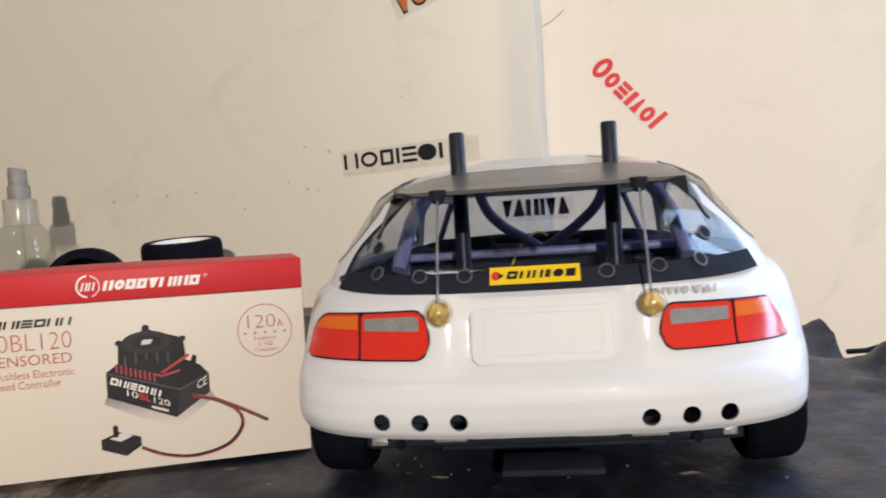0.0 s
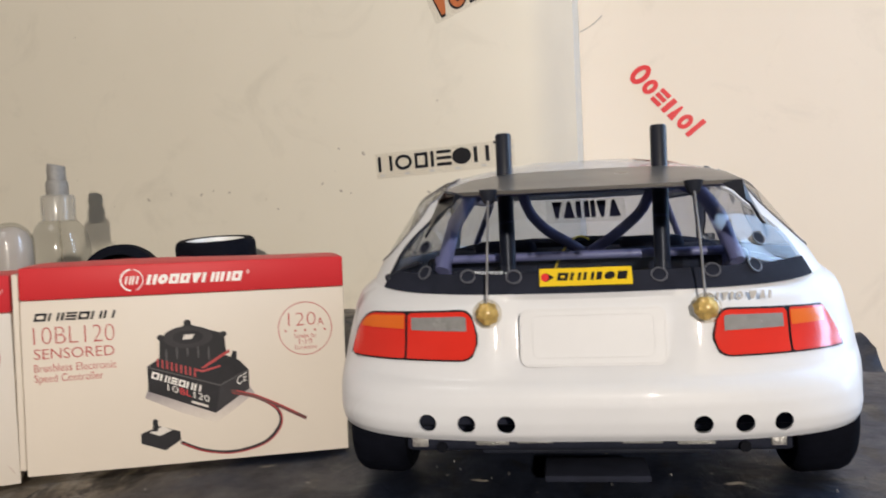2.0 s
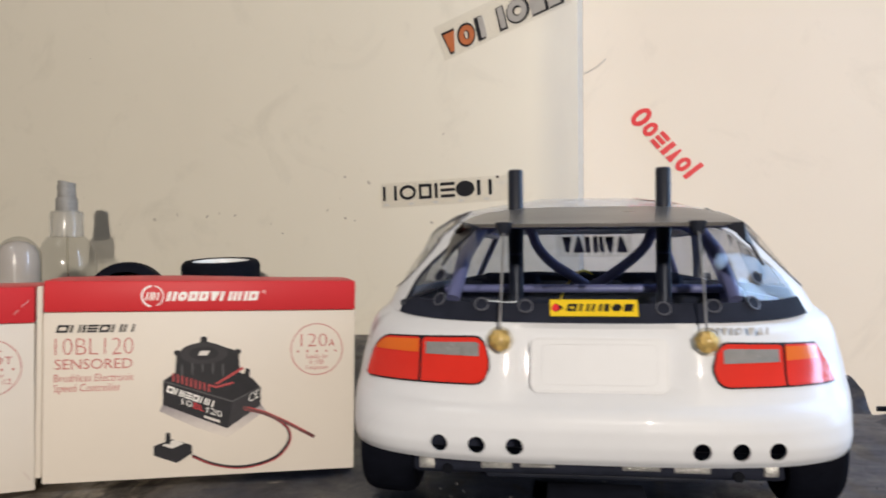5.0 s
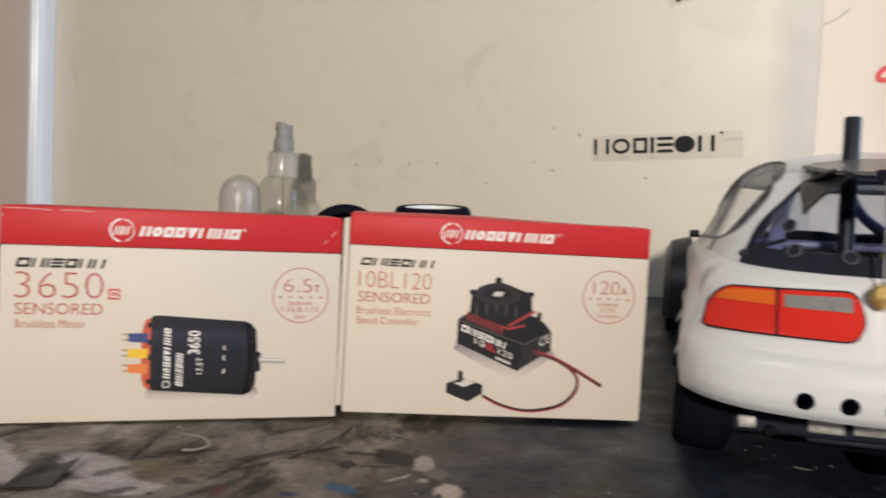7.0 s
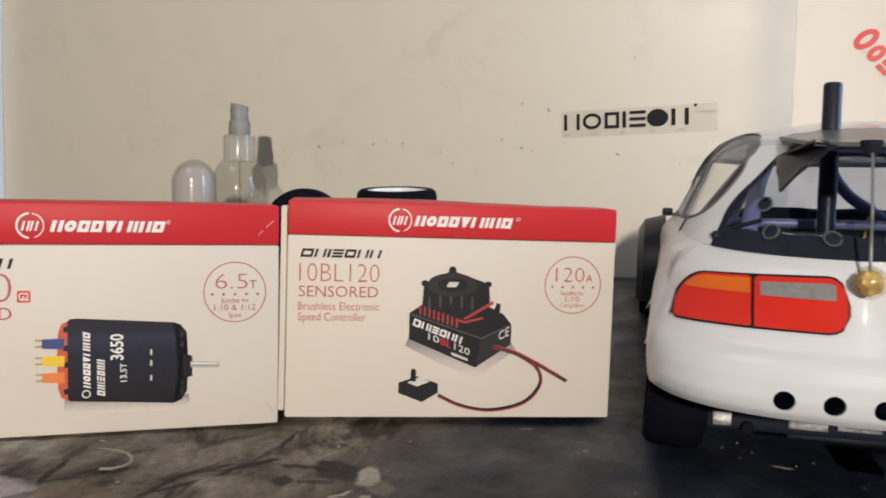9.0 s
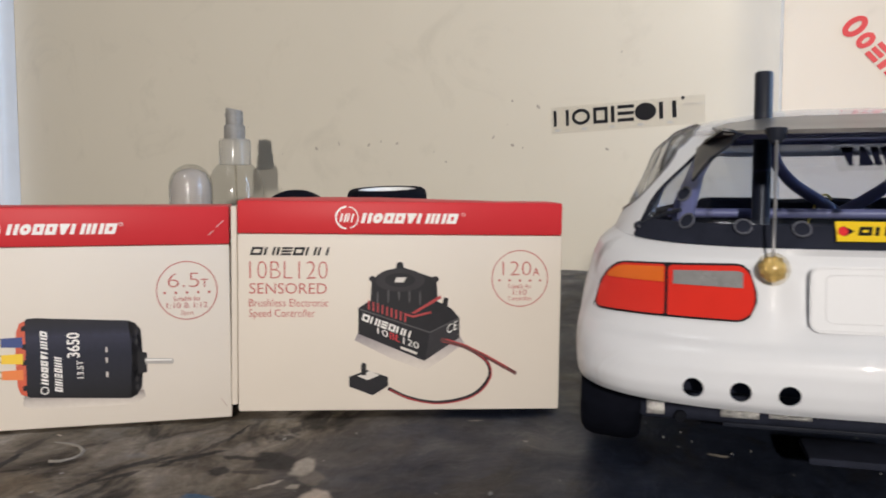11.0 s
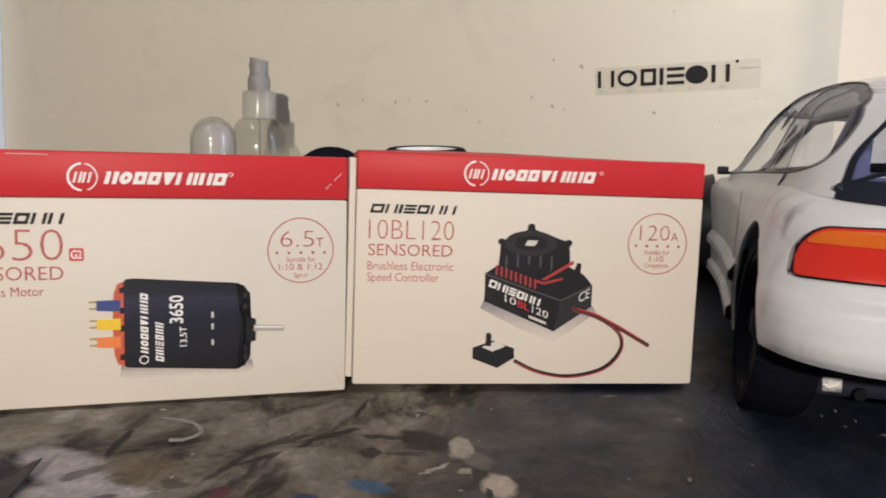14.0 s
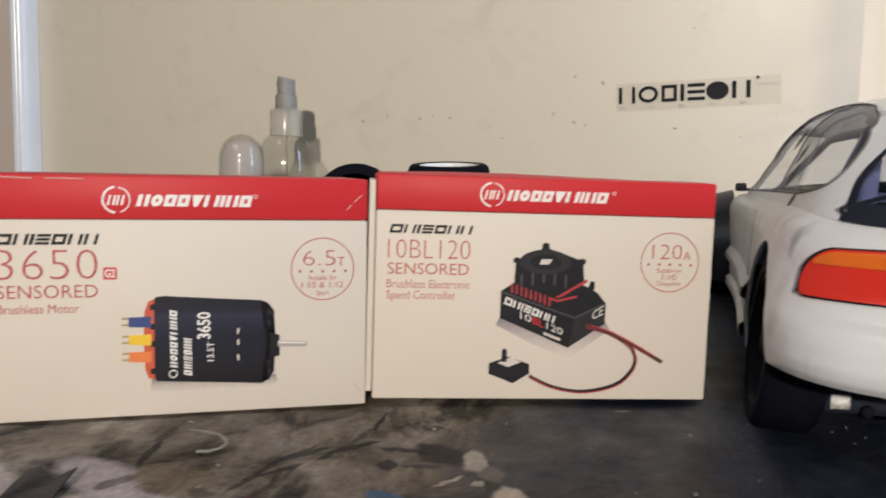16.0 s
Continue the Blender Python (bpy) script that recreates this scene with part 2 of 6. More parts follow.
def body_material():
    """White paint on clear plastic, with greyish rubbed smudges on its flank."""
    m, nt, b = material("white_painted_polycarbonate")
    tc = nt.nodes.new("ShaderNodeTexCoord")
    sep = nt.nodes.new("ShaderNodeSeparateXYZ")
    nt.links.new(tc.outputs["Object"], sep.inputs[0])
    flank = nt.nodes.new("ShaderNodeMapRange")
    nt.links.new(sep.outputs[0], flank.inputs[0])
    flank.inputs[1].default_value, flank.inputs[2].default_value = -0.072, -0.084
    smudge = ramp(nt, noise_tex(nt, 42.0, 5.0, 0.6, 1.0, (3, 1, 5), (1, 1.3, 0.7)), [(0.54, (0, 0, 0)), (0.68, (1, 1, 1))])
    m1 = nt.nodes.new("ShaderNodeMath")
    m1.operation = "MULTIPLY"
    nt.links.new(flank.outputs[0], m1.inputs[0])
    nt.links.new(smudge, m1.inputs[1])
    white = ramp(nt, noise_tex(nt, 25.0, 5.0, 0.6), [(0.3, (0.71, 0.725, 0.76)), (0.7, (0.755, 0.77, 0.80))])
    col = mix(nt, m1.outputs[0], white, (0.58, 0.57, 0.58))
    warp = nt.nodes.new("ShaderNodeTexNoise")
    warp.inputs["Scale"].default_value, warp.inputs["Detail"].default_value = 160.0, 5.0
    off, scl, bent = (nt.nodes.new("ShaderNodeVectorMath") for _ in range(3))
    off.operation, scl.operation, bent.operation = "SUBTRACT", "SCALE", "ADD"
    off.inputs[1].default_value, scl.inputs["Scale"].default_value = (0.5, 0.5, 0.5), 0.006
    for a, c in ((tc.outputs["Object"], warp.inputs[0]), (warp.outputs["Color"], off.inputs[0]), (off.outputs[0], scl.inputs[0]), (tc.outputs["Object"], bent.inputs[0]), (scl.outputs[0], bent.inputs[1])):
        nt.links.new(a, c)
    for y, z, ry, rz, tone, weight in ((0.0395, 0.0688, 0.0024, 0.0052, 0.22, 0.75), (0.0370, 0.0560, 0.0030, 0.0080, 0.50, 0.45), (0.0350, 0.0430, 0.0042, 0.0050, 0.46, 0.50), (0.0400, 0.0350, 0.0050, 0.0040, 0.50, 0.40), (0.0680, 0.0735, 0.0016, 0.0060, 0.36, 0.55), (0.0760, 0.0700, 0.0012, 0.0070, 0.40, 0.45)):
        mp, far, rng = (nt.nodes.new("ShaderNode" + k) for k in ("Mapping", "VectorMath", "MapRange"))
        mp.vector_type, far.operation = "TEXTURE", "LENGTH"
        mp.inputs["Location"].default_value, mp.inputs["Scale"].default_value = (-0.083, y, z), (0.02, ry, rz)
        rng.inputs[1].default_value, rng.inputs[2].default_value, rng.inputs[4].default_value = 1.3, 0.3, weight
        for a, c in ((bent.outputs[0], mp.inputs[0]), (mp.outputs[0], far.inputs[0]), (far.outputs["Value"], rng.inputs[0])):
            nt.links.new(a, c)
        col = mix(nt, rng.outputs[0], col, (tone, tone * 0.97, tone))
    nt.links.new(col, b.inputs["Base Color"])
    nt.links.new(ramp(nt, noise_tex(nt, 14.0, 4.0), [(0.3, (0.32,) * 3), (0.7, (0.44,) * 3)]), b.inputs["Roughness"])
    b.inputs["Coat Weight"].default_value, b.inputs["Coat Roughness"].default_value = 0.22, 0.035
    b.inputs["Specular IOR Level"].default_value = 0.18
    bump(nt, b, noise_tex(nt, 38.0, 2.0), 0.12, 0.0012)
    return m


def thin_paint(name, colour, through_share):
    """White paint so thin that a share of the light goes through it."""
    m, nt, b = material(name)
    nt.links.new(ramp(nt, noise_tex(nt, 30.0, 4.0, 0.6), [(0.3, tuple(c * 0.96 for c in colour)), (0.7, colour)]), b.inputs["Base Color"])
    b.inputs["Roughness"].default_value, b.inputs["Coat Weight"].default_value = 0.18, 0.5
    b.inputs["Alpha"].default_value = 1 - through_share
    return m


def shaded_print(name, z0, z1, stops, rough=0.45):
    """A printed picture's own tone, running over its height."""
    m, nt, b = material(name)
    tc, sep, mr = (nt.nodes.new("ShaderNode" + k) for k in ("TexCoord", "SeparateXYZ", "MapRange"))
    nt.links.new(tc.outputs["Object"], sep.inputs[0])
    nt.links.new(sep.outputs[2], mr.inputs[0])
    mr.inputs[1].default_value, mr.inputs[2].default_value = z0, z1
    nt.links.new(mix(nt, 0.25, ramp(nt, mr.outputs[0], stops), noise_tex(nt, 500.0, 3.0), "SOFT_LIGHT"), b.inputs["Base Color"])
    b.inputs["Roughness"].default_value, b.inputs["Specular IOR Level"].default_value = rough, 0.3
    return m


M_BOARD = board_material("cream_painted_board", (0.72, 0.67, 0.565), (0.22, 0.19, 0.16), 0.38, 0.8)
M_WALL = board_material("cream_wall_paint", (0.86, 0.78, 0.68), (0.45, 0.38, 0.3), 0.55)
M_PINK = plain("dull_pinkish_wall_paint", (0.55, 0.47, 0.42), 0.6, 0, 0.06, 8.0)
M_BENCH = bench_material()
M_BODY = body_material()
M_MATT = plain("matt_black_paint", (0.020, 0.023, 0.037), 0.75, 0, 0.3, 90.0, 0, 0, 0.1)
M_PLATE = plain("white_plate_plastic", (0.71, 0.72, 0.745), 0.45, 0, 0.04, 40.0, 0, 0, 0.3)
M_BLACK = plain("black_plastic", (0.017, 0.020, 0.031), 0.38, 0, 0.3, 120.0, 0, 0, 0.3)
M_SPOILER = plain("satin_charcoal_vinyl", (0.10, 0.095, 0.092), 0.32, 0, 0.15, 60.0)
M_ROOF = thin_paint("thinly_painted_clear_roof", (0.80, 0.80, 0.83), 0.40)
M_HAZE = clear("masking_residue_film", (0.62, 0.61, 0.60), 0.5, 0.05, 0.02)
M_PILLAR = clear("cloudy_pillar_plastic", (0.70, 0.71, 0.74), 0.4, 0.15, 0.05)
M_SCRIBBLE = plain("rubbed_black_marker", (0.17, 0.165, 0.18), 0.6, 0, 0.5, 900.0, 0, 0, 0.1)
M_PENCIL = plain("dark_grey_marker", (0.14, 0.135, 0.14), 0.5, 0, 0.2)
M_TYRE = plain("black_rubber", (0.006, 0.007, 0.012), 0.75, 0, 0.25, 160.0, 0, 0.0004, 0.05)
M_HOLE = plain("cut_plastic_edge", (0.10, 0.105, 0.13), 0.4, 0, 0.3, 600.0)
M_RIM = plain("dark_rim_plastic", (0.004, 0.005, 0.009), 0.6, 0, 0.2, 90.0, 0, 0, 0.08)
M_WHITE_RIM = plain("white_rim_plastic", (0.78, 0.78, 0.76), 0.35, 0, 0.08)
M_RED = plain("red_lamp_decal", (0.72, 0.035, 0.022), 0.2, 0, 0.06, 60.0, 0.4)
M_ORANGE = plain("orange_lamp_decal", (0.78, 0.16, 0.02), 0.2, 0, 0.06, 60.0, 0.4)
M_GREY = plain("grey_lamp_decal", (0.27, 0.27, 0.27), 0.25, 0, 0.12, 300.0, 0.3)
M_CAGE = plain("periwinkle_tube_paint", (0.22, 0.225, 0.40), 0.35, 0, 0.1)
M_WIRE = plain("grey_steel_wire", (0.20, 0.20, 0.21), 0.5, 0.3, 0.1)
M_GOLD = plain("gold_leaf_bead", (0.78, 0.56, 0.20), 0.45, 0.35, 0.3, 500.0, 0, 0.0004)
M_YELLOW = plain("yellow_sticker", (0.86, 0.60, 0.02), 0.35, 0, 0.04)
M_INK = plain("black_print", (0.010, 0.010, 0.014), 0.5, 0, 0.1, 90.0, 0, 0, 0.25)
M_PALEGREY = plain("silver_grey_print", (0.46, 0.45, 0.44), 0.5, 0, 0.1, 90.0, 0, 0, 0.2)
M_REDINK = plain("red_print", (0.62, 0.06, 0.06), 0.4, 0, 0.06)
M_PALERED = plain("thin_red_print", (0.46, 0.085, 0.075), 0.45, 0, 0.06)
M_CASRED = plain("red_sticker", (0.75, 0.03, 0.04), 0.35, 0, 0.06)
M_GREYINK = plain("pale_grey_print", (0.50, 0.50, 0.50), 0.4, 0, 0.05)
M_WHITEINK = plain("white_print", (0.85, 0.83, 0.80), 0.4, 0, 0.03)
M_CARD = plain("cream_coated_card", (0.72, 0.660, 0.585), 0.50, 0, 0.035, 14.0, 0, 0, 0.18)
M_CARDRED = plain("red_coated_card", (0.60, 0.034, 0.042), 0.45, 0, 0.06, 14.0, 0, 0, 0.18)
M_WORN = plain("worn_card_edge", (0.66, 0.55, 0.50), 0.6, 0, 0.2, 900.0)
M_SHADE = plain("soft_grey_print", (0.66, 0.62, 0.58), 0.4, 0, 0.05)
M_DARKPRINT = plain("charcoal_print", (0.012, 0.0115, 0.016), 0.5, 0, 0.25, 200.0, 0, 0, 0.25)
M_MIDPRINT = plain("dark_grey_print", (0.026, 0.025, 0.030), 0.5, 0, 0.2, 200.0, 0, 0, 0.25)
M_BLUEPRINT = plain("navy_print", (0.009, 0.011, 0.028), 0.5, 0, 0.2, 200.0, 0, 0, 0.25)
M_MOTORPRINT = shaded_print("motor_picture_print", 0.0118, 0.0418, [(0.0, (0.004, 0.004, 0.007)), (0.25, (0.008, 0.009, 0.018)), (0.55, (0.008, 0.010, 0.026)), (0.78, (0.022, 0.025, 0.052)), (0.86, (0.010, 0.012, 0.027)), (1.0, (0.008, 0.008, 0.014))])
M_MOTORSHADOW = shaded_print("motor_shadow_print", 0.0078, 0.0135, [(0.0, (0.69, 0.63, 0.56)), (0.55, (0.52, 0.47, 0.43)), (1.0, (0.24, 0.21, 0.20))])
M_BELL = plain("vermilion_print", (0.62, 0.10, 0.045), 0.4, 0, 0.15, 300.0)
M_BLUETAB = plain("blue_print", (0.03, 0.06, 0.22), 0.4, 0, 0.05)
M_YELTAB = plain("yellow_print", (0.85, 0.56, 0.03), 0.4, 0, 0.05)
M_ORTAB = plain("orange_print", (0.80, 0.22, 0.05), 0.4, 0, 0.05)
M_RUST = plain("burnt_orange_print", (0.52, 0.15, 0.05), 0.4, 0, 0.1)
M_STEELPRINT = plain("steel_grey_print", (0.42, 0.40, 0.38), 0.35, 0, 0.1)
M_BRASSPRINT = plain("brass_print", (0.42, 0.30, 0.13), 0.4, 0, 0.1)
M_EDGEPRINT = plain("grey_edge_print", (0.075, 0.072, 0.078), 0.5, 0, 0.1, 200.0, 0, 0, 0.25)
M_CTRLSHADOW = shaded_print("controller_shadow_print", 0.0185, 0.0345, [(0.0, (0.69, 0.63, 0.56)), (0.5, (0.52, 0.47, 0.45)), (1.0, (0.22, 0.20, 0.22))])
M_DEEPRED = plain("deep_red_print", (0.40, 0.03, 0.035), 0.5, 0, 0.1)
M_BROWNPRINT = plain("brown_wire_print", (0.10, 0.02, 0.02), 0.4, 0, 0.1)
M_FOIL = plain("crinkled_silver_tape", (0.46, 0.455, 0.44), 0.35, 0.7, 0.35, 400.0, 0, 0.001)
M_TRIM = plain("white_gloss_trim", (0.76, 0.82, 0.92), 0.25, 0, 0.04, 20.0)
M_CLEAR = clear("clear_window_plastic", (0.92, 0.925, 0.93))
M_TINT = clear("smoky_window_plastic", (0.58, 0.63, 0.74), 0.10, 0.45, 0.085)
M_BOTTLE = clear("clear_bottle_plastic", (0.84, 0.845, 0.84), 0.1, 0.35)
M_LABEL = clear("clear_sticker_film", (0.988, 0.985, 0.98), 0.3, 0.05)
M_NOZZLE = plain("grey_translucent_plastic", (0.27, 0.258, 0.24), 0.5, 0, 0.25, 120.0)
M_SHEET = plain("crumpled_black_plastic_sheet", (0.018, 0.019, 0.024), 0.3, 0, 0.4, 60.0, 0, 0.002)
M_SCRAP = plain("black_plastic_film", (0.008, 0.009, 0.016), 0.42, 0, 0.4, 200.0, 0, 0.0006, 0.25)
M_FLOOR = plain("grey_floor", (0.25, 0.23, 0.21), 0.7, 0, 0.2, 6.0)
# Dark tones for the unseen walls and ceiling, so that less light bounces.
M_LOW_BOUNCE = plain("low_bounce_wall", (0.30, 0.28, 0.26), 0.7, 0, 0.08, 6.0)
M_CEIL = plain("low_bounce_ceiling", (0.40, 0.385, 0.365), 0.8, 0, 0.03, 6.0)
M_SCUFF = plain("grey_brown_scuff", (0.50, 0.45, 0.385), 0.5, 0, 0.3, 300.0)
M_FLECK = plain("pale_paint_fleck", (0.17, 0.17, 0.175), 0.6, 0, 0.4, 700.0)
M_PALEPAINT = plain("dried_pale_paint", (0.26, 0.235, 0.20), 0.45, 0, 0.35, 120.0)

# ---- helpers for meshes ----


def mesh_of(bm, name, mat, smooth=True):
    me = bpy.data.meshes.new(name)
    bm.normal_update()
    bm.to_mesh(me)
    bm.free()
    me.materials.append(mat)
    if smooth:
        me.polygons.foreach_set("use_smooth", [True] * len(me.polygons))
        me.set_sharp_from_angle(angle=radians(38))
    return me


def part(name, bm, mat, parent, label="", at=None, smooth=True):
    """One mesh object under a thing or under a part."""
    ob = new(name, mesh_of(bm, name, mat, smooth))
    ob.parent = parent
    if at is not None:
        ob.matrix_basis = at
    return tagged(ob, label)


def thing(name, label, category, group="", at=None, kind=""):
    ob = new(name)
    ob.empty_display_size = 0.02
    if at is not None:
        ob.matrix_basis = at
    return tagged(ob, label, category, group, kind)


def solid(name, bm, mat, label="", category="", kind="", at=None, group="", smooth=True):
    ob = new(name, mesh_of(bm, name, mat, smooth))
    if at is not None:
        ob.matrix_basis = at
    return tagged(ob, label, category, group, kind)


def block(x0, x1, y0, y1, z0, z1, bevel=0.0, seg=2):
    bm = bmesh.new()
    bmesh.ops.create_cube(bm, size=1.0, matrix=Matrix.Translation(((x0 + x1) / 2, (y0 + y1) / 2, (z0 + z1) / 2)) @ Matrix.Diagonal((x1 - x0, y1 - y0, z1 - z0, 1)))
    if bevel:
        bmesh.ops.bevel(bm, geom=bm.edges[:], offset=bevel, segments=seg, profile=0.5, affect="EDGES")
    return bm


def lathe(profile, n=40, cap=True):
    """Turned about z from (radius, height) pairs."""
    bm = bmesh.new()
    rings = []
    for r, z in profile:
        rings.append([bm.verts.new((r * math.cos(2 * math.pi * k / n), r * math.sin(2 * math.pi * k / n), z)) for k in range(n)])
    for a, b in zip(rings, rings[1:]):
        for k in range(n):
            bm.faces.new((a[k], a[(k + 1) % n], b[(k + 1) % n], b[k]))
    if cap:
        bm.faces.new(rings[0][::-1])
        bm.faces.new(rings[-1])
    return bm


def tube(points, r, n=10, closed=False):
    """A round rod along points."""
    bm = bmesh.new()
    pts = [Vector(p) for p in points]
    rings = []
    up = Vector((0.13, 0.21, 0.97))
    for i, p in enumerate(pts):
        d = (pts[min(i + 1, len(pts) - 1)] - pts[max(i - 1, 0)]).normalized()
        s = d.cross(up).normalized()
        q = s.cross(d)
        rings.append([bm.verts.new(p + r * (math.cos(2 * math.pi * k / n) * s + math.sin(2 * math.pi * k / n) * q)) for k in range(n)])
    for a, b in zip(rings, rings[1:]):
        for k in range(n):
            bm.faces.new((a[k], a[(k + 1) % n], b[(k + 1) % n], b[k]))
    bm.faces.new(rings[0][::-1])
    bm.faces.new(rings[-1])
    bmesh.ops.recalc_face_normals(bm, faces=bm.faces[:])
    return bm


def arc(p, q, sag, n=10):
    """Points from p to q, bowed by the vector sag."""
    p, q, sag = Vector(p), Vector(q), Vector(sag)
    return [p.lerp(q, k / n) + sag * (4 * (k / n) * (1 - k / n)) for k in range(n + 1)]


def join(bm, other, m=None):
    """Adds another bmesh to bm and frees it."""
    me = bpy.data.meshes.new("scrap")
    other.to_mesh(me)
    other.free()
    if m is not None:
        me.transform(m)
    bm.from_mesh(me)
    bpy.data.meshes.remove(me)
    return bm


def flat(points, h=0.00012):
    """A thin printed or cut shape in the x-z plane, facing -y, standing h proud of it."""
    bm = bmesh.new()
    f = bm.faces.new([bm.verts.new((x, -h, z)) for x, z in points])
    g = bmesh.ops.extrude_face_region(bm, geom=[f])
    bmesh.ops.translate(bm, verts=[v for v in g["geom"] if isinstance(v, bmesh.types.BMVert)], vec=(0, h * 0.96, 0))
    bmesh.ops.recalc_face_normals(bm, faces=bm.faces[:])
    bmesh.ops.triangulate(bm, faces=bm.faces[:])
    return bm


def round_rect(x0, x1, z0, z1, r, n=5):
    pts = []
    for cx, cz, a in ((x1 - r, z0 + r, -90), (x1 - r, z1 - r, 0), (x0 + r, z1 - r, 90), (x0 + r, z0 + r, 180)):
        pts += [(cx + r * math.cos(radians(a + 90 * k / n)), cz + r * math.sin(radians(a + 90 * k / n))) for k in range(n + 1)]
    return pts


def ring_flat(cx, cz, r, w, h=0.00012, n=48, a0=0, a1=360):
    bm = bmesh.new()
    steps = max(6, int(n * (a1 - a0) / 360))
    rows = []
    for k in range(steps + 1):
        a = radians(a0 + (a1 - a0) * k / steps)
        rows.append([bm.verts.new((cx + q * math.cos(a), -h, cz + q * math.sin(a))) for q in (r - w / 2, r + w / 2)])
    for a, b in zip(rows, rows[1:]):
        bm.faces.new((a[0], a[1], b[1], b[0]))
    bmesh.ops.remove_doubles(bm, verts=bm.verts[:], dist=1e-6)
    bmesh.ops.recalc_face_normals(bm, faces=bm.faces[:])
    for f in bm.faces:
        if f.normal.y > 0:
            f.normal_flip()
    return bm


def disc_flat(cx, cz, rx, rz, h=0.00012, n=36, turn=0.0):
    c, s = math.cos(turn), math.sin(turn)
    pts = []
    for k in range(n):
        a, b = rx * math.cos(2 * math.pi * k / n), rz * math.sin(2 * math.pi * k / n)
        pts.append((cx + a * c - b * s, cz + a * s + b * c))
    return flat(pts, h)


def words(text, x, z, height, width=None, h=0.00014, centre=False, weight=None, slant=0.0):
    """Lettering in the built-in font, in the x-z plane, facing -y; its capital height and, if given, its whole width set."""
    weight = weight if weight is not None else -0.020 if height > 0.005 else -0.004
    cu = bpy.data.curves.new("lettering", "FONT")
    cu.body, cu.size, cu.offset, cu.resolution_u = text, 1.0, weight, 3
    ob = bpy.data.objects.new("lettering", cu)
    scene.collection.objects.link(ob)
    bpy.context.view_layer.update()
    me = bpy.data.meshes.new_from_object(ob.evaluated_get(bpy.context.evaluated_depsgraph_get()))
    bpy.data.objects.remove(ob)
    co = np.array([v.co[:] for v in me.vertices])
    lo, hi = co.min(0), co.max(0)
    sz = height / 0.69
    sx = width / (hi[0] - lo[0]) if width else sz
    bm = bmesh.new()
    bm.from_mesh(me)
    bpy.data.meshes.remove(me)
    for v in bm.verts:
        px, pz = (v.co.x - lo[0]) * sx, v.co.y * sz
        v.co = (x + px + slant * pz - (sx * (hi[0] - lo[0]) / 2 if centre else 0), -h, z + pz)
    bmesh.ops.recalc_face_normals(bm, faces=bm.faces[:])
    for f in bm.faces:
        if f.normal.y > 0:
            f.normal_flip()
    return bm


def sheared(bm, x, z, k):
    """Moves a flat print to (x, z) and lets it fall by k along its length."""
    for v in bm.verts:
        v.co = (v.co.x + x, v.co.y, v.co.z + z + k * v.co.x)
    return bm


def upright(bm, x, z):
    """Moves a flat print to (x, z), reading upwards."""
    for v in bm.verts:
        v.co = (x - v.co.z, v.co.y, z + v.co.x)
    return bm


def sign_shape(kind, w, height, stroke, h):
    """One plain shape of a wordmark, its foot at the origin: solid, bar, pair, frame, ring, rungs, wedge, vee or oval."""
    bm = bmesh.new()

    def quad(*pts):
        join(bm, flat(pts, h))

    def box(x0, x1, z0, z1):
        quad((x0, z0), (x1, z0), (x1, z1), (x0, z1))

    t = min(stroke, w * 0.42)
    if kind in ("solid", "bar"):
        box(0, w, 0, height)
    elif kind == "pair":
        box(0, t, 0, height)
        box(w - t, w, 0, height)
    elif kind == "rungs":
        u = min(stroke, height * 0.26)
        for z in (0, (height - u) / 2, height - u) if height > 2.9 * u else (0, height - u):
            box(0, w, z, z + u)
    elif kind == "frame":
        u = min(stroke, height * 0.3)
        box(0, t, 0, height)
        box(w - t, w, 0, height)
        box(t, w - t, 0, u)
        box(t, w - t, height - u, height)
    elif kind == "ring":
        rows = []
        for k in range(28):
            a, b = math.cos(2 * math.pi * k / 28), math.sin(2 * math.pi * k / 28)
            out, hole = (w / 2 + w / 2 * a, height / 2 + height / 2 * b), (w / 2 + (w / 2 - t) * a, height / 2 + (height / 2 - t) * b)
            rows.append([bm.verts.new((x, y, z)) for (x, z), y in ((out, 0.0), (out, -h), (hole, -h), (hole, 0.0))])
        for p, q in zip(rows, rows[1:] + rows[:1]):
            for j in range(4):
                bm.faces.new((p[j], q[j], q[(j + 1) % 4], p[(j + 1) % 4]))
        bmesh.ops.recalc_face_normals(bm, faces=bm.faces[:])
    elif kind == "oval":
        join(bm, disc_flat(w / 2, height / 2, w / 2, height / 2, h))
    elif kind == "wedge":
        quad((0, 0), (w, 0), (w * 0.64, height), (w * 0.36, height))
    elif kind == "vee":
        quad((w * 0.34, 0), (w * 0.66, 0), (w, height), (0, height))
    return bm


def wordmark(parent, mat, signs, x, z, height, total, gap, slant=0.0, h=0.00014, stroke=0.0, lay=None, at=None):
    """A wordmark as a row of plain slanted shapes; signs are pairs of shape and relative width."""
    unit = (total - gap * (len(signs) - 1)) / sum(w for _, w in signs)
    for kind, w in signs:
        bm = sign_shape(kind, w * unit, height, stroke or height * 0.26, h)
        for v in bm.verts:
            v.co = (x + v.co.x + slant * v.co.z, v.co.y, z + v.co.z)
        part("sign_shape", lay(bm) if lay else bm, mat, parent, at=at, smooth=False)
        x += w * unit + gap


MAKER = [("pair", 1), ("ring", 1), ("frame", 1), ("frame", 1), ("vee", 1), ("pair", 1.3), ("bar", 0.34), ("pair", 1.05), ("frame", 1.05)]
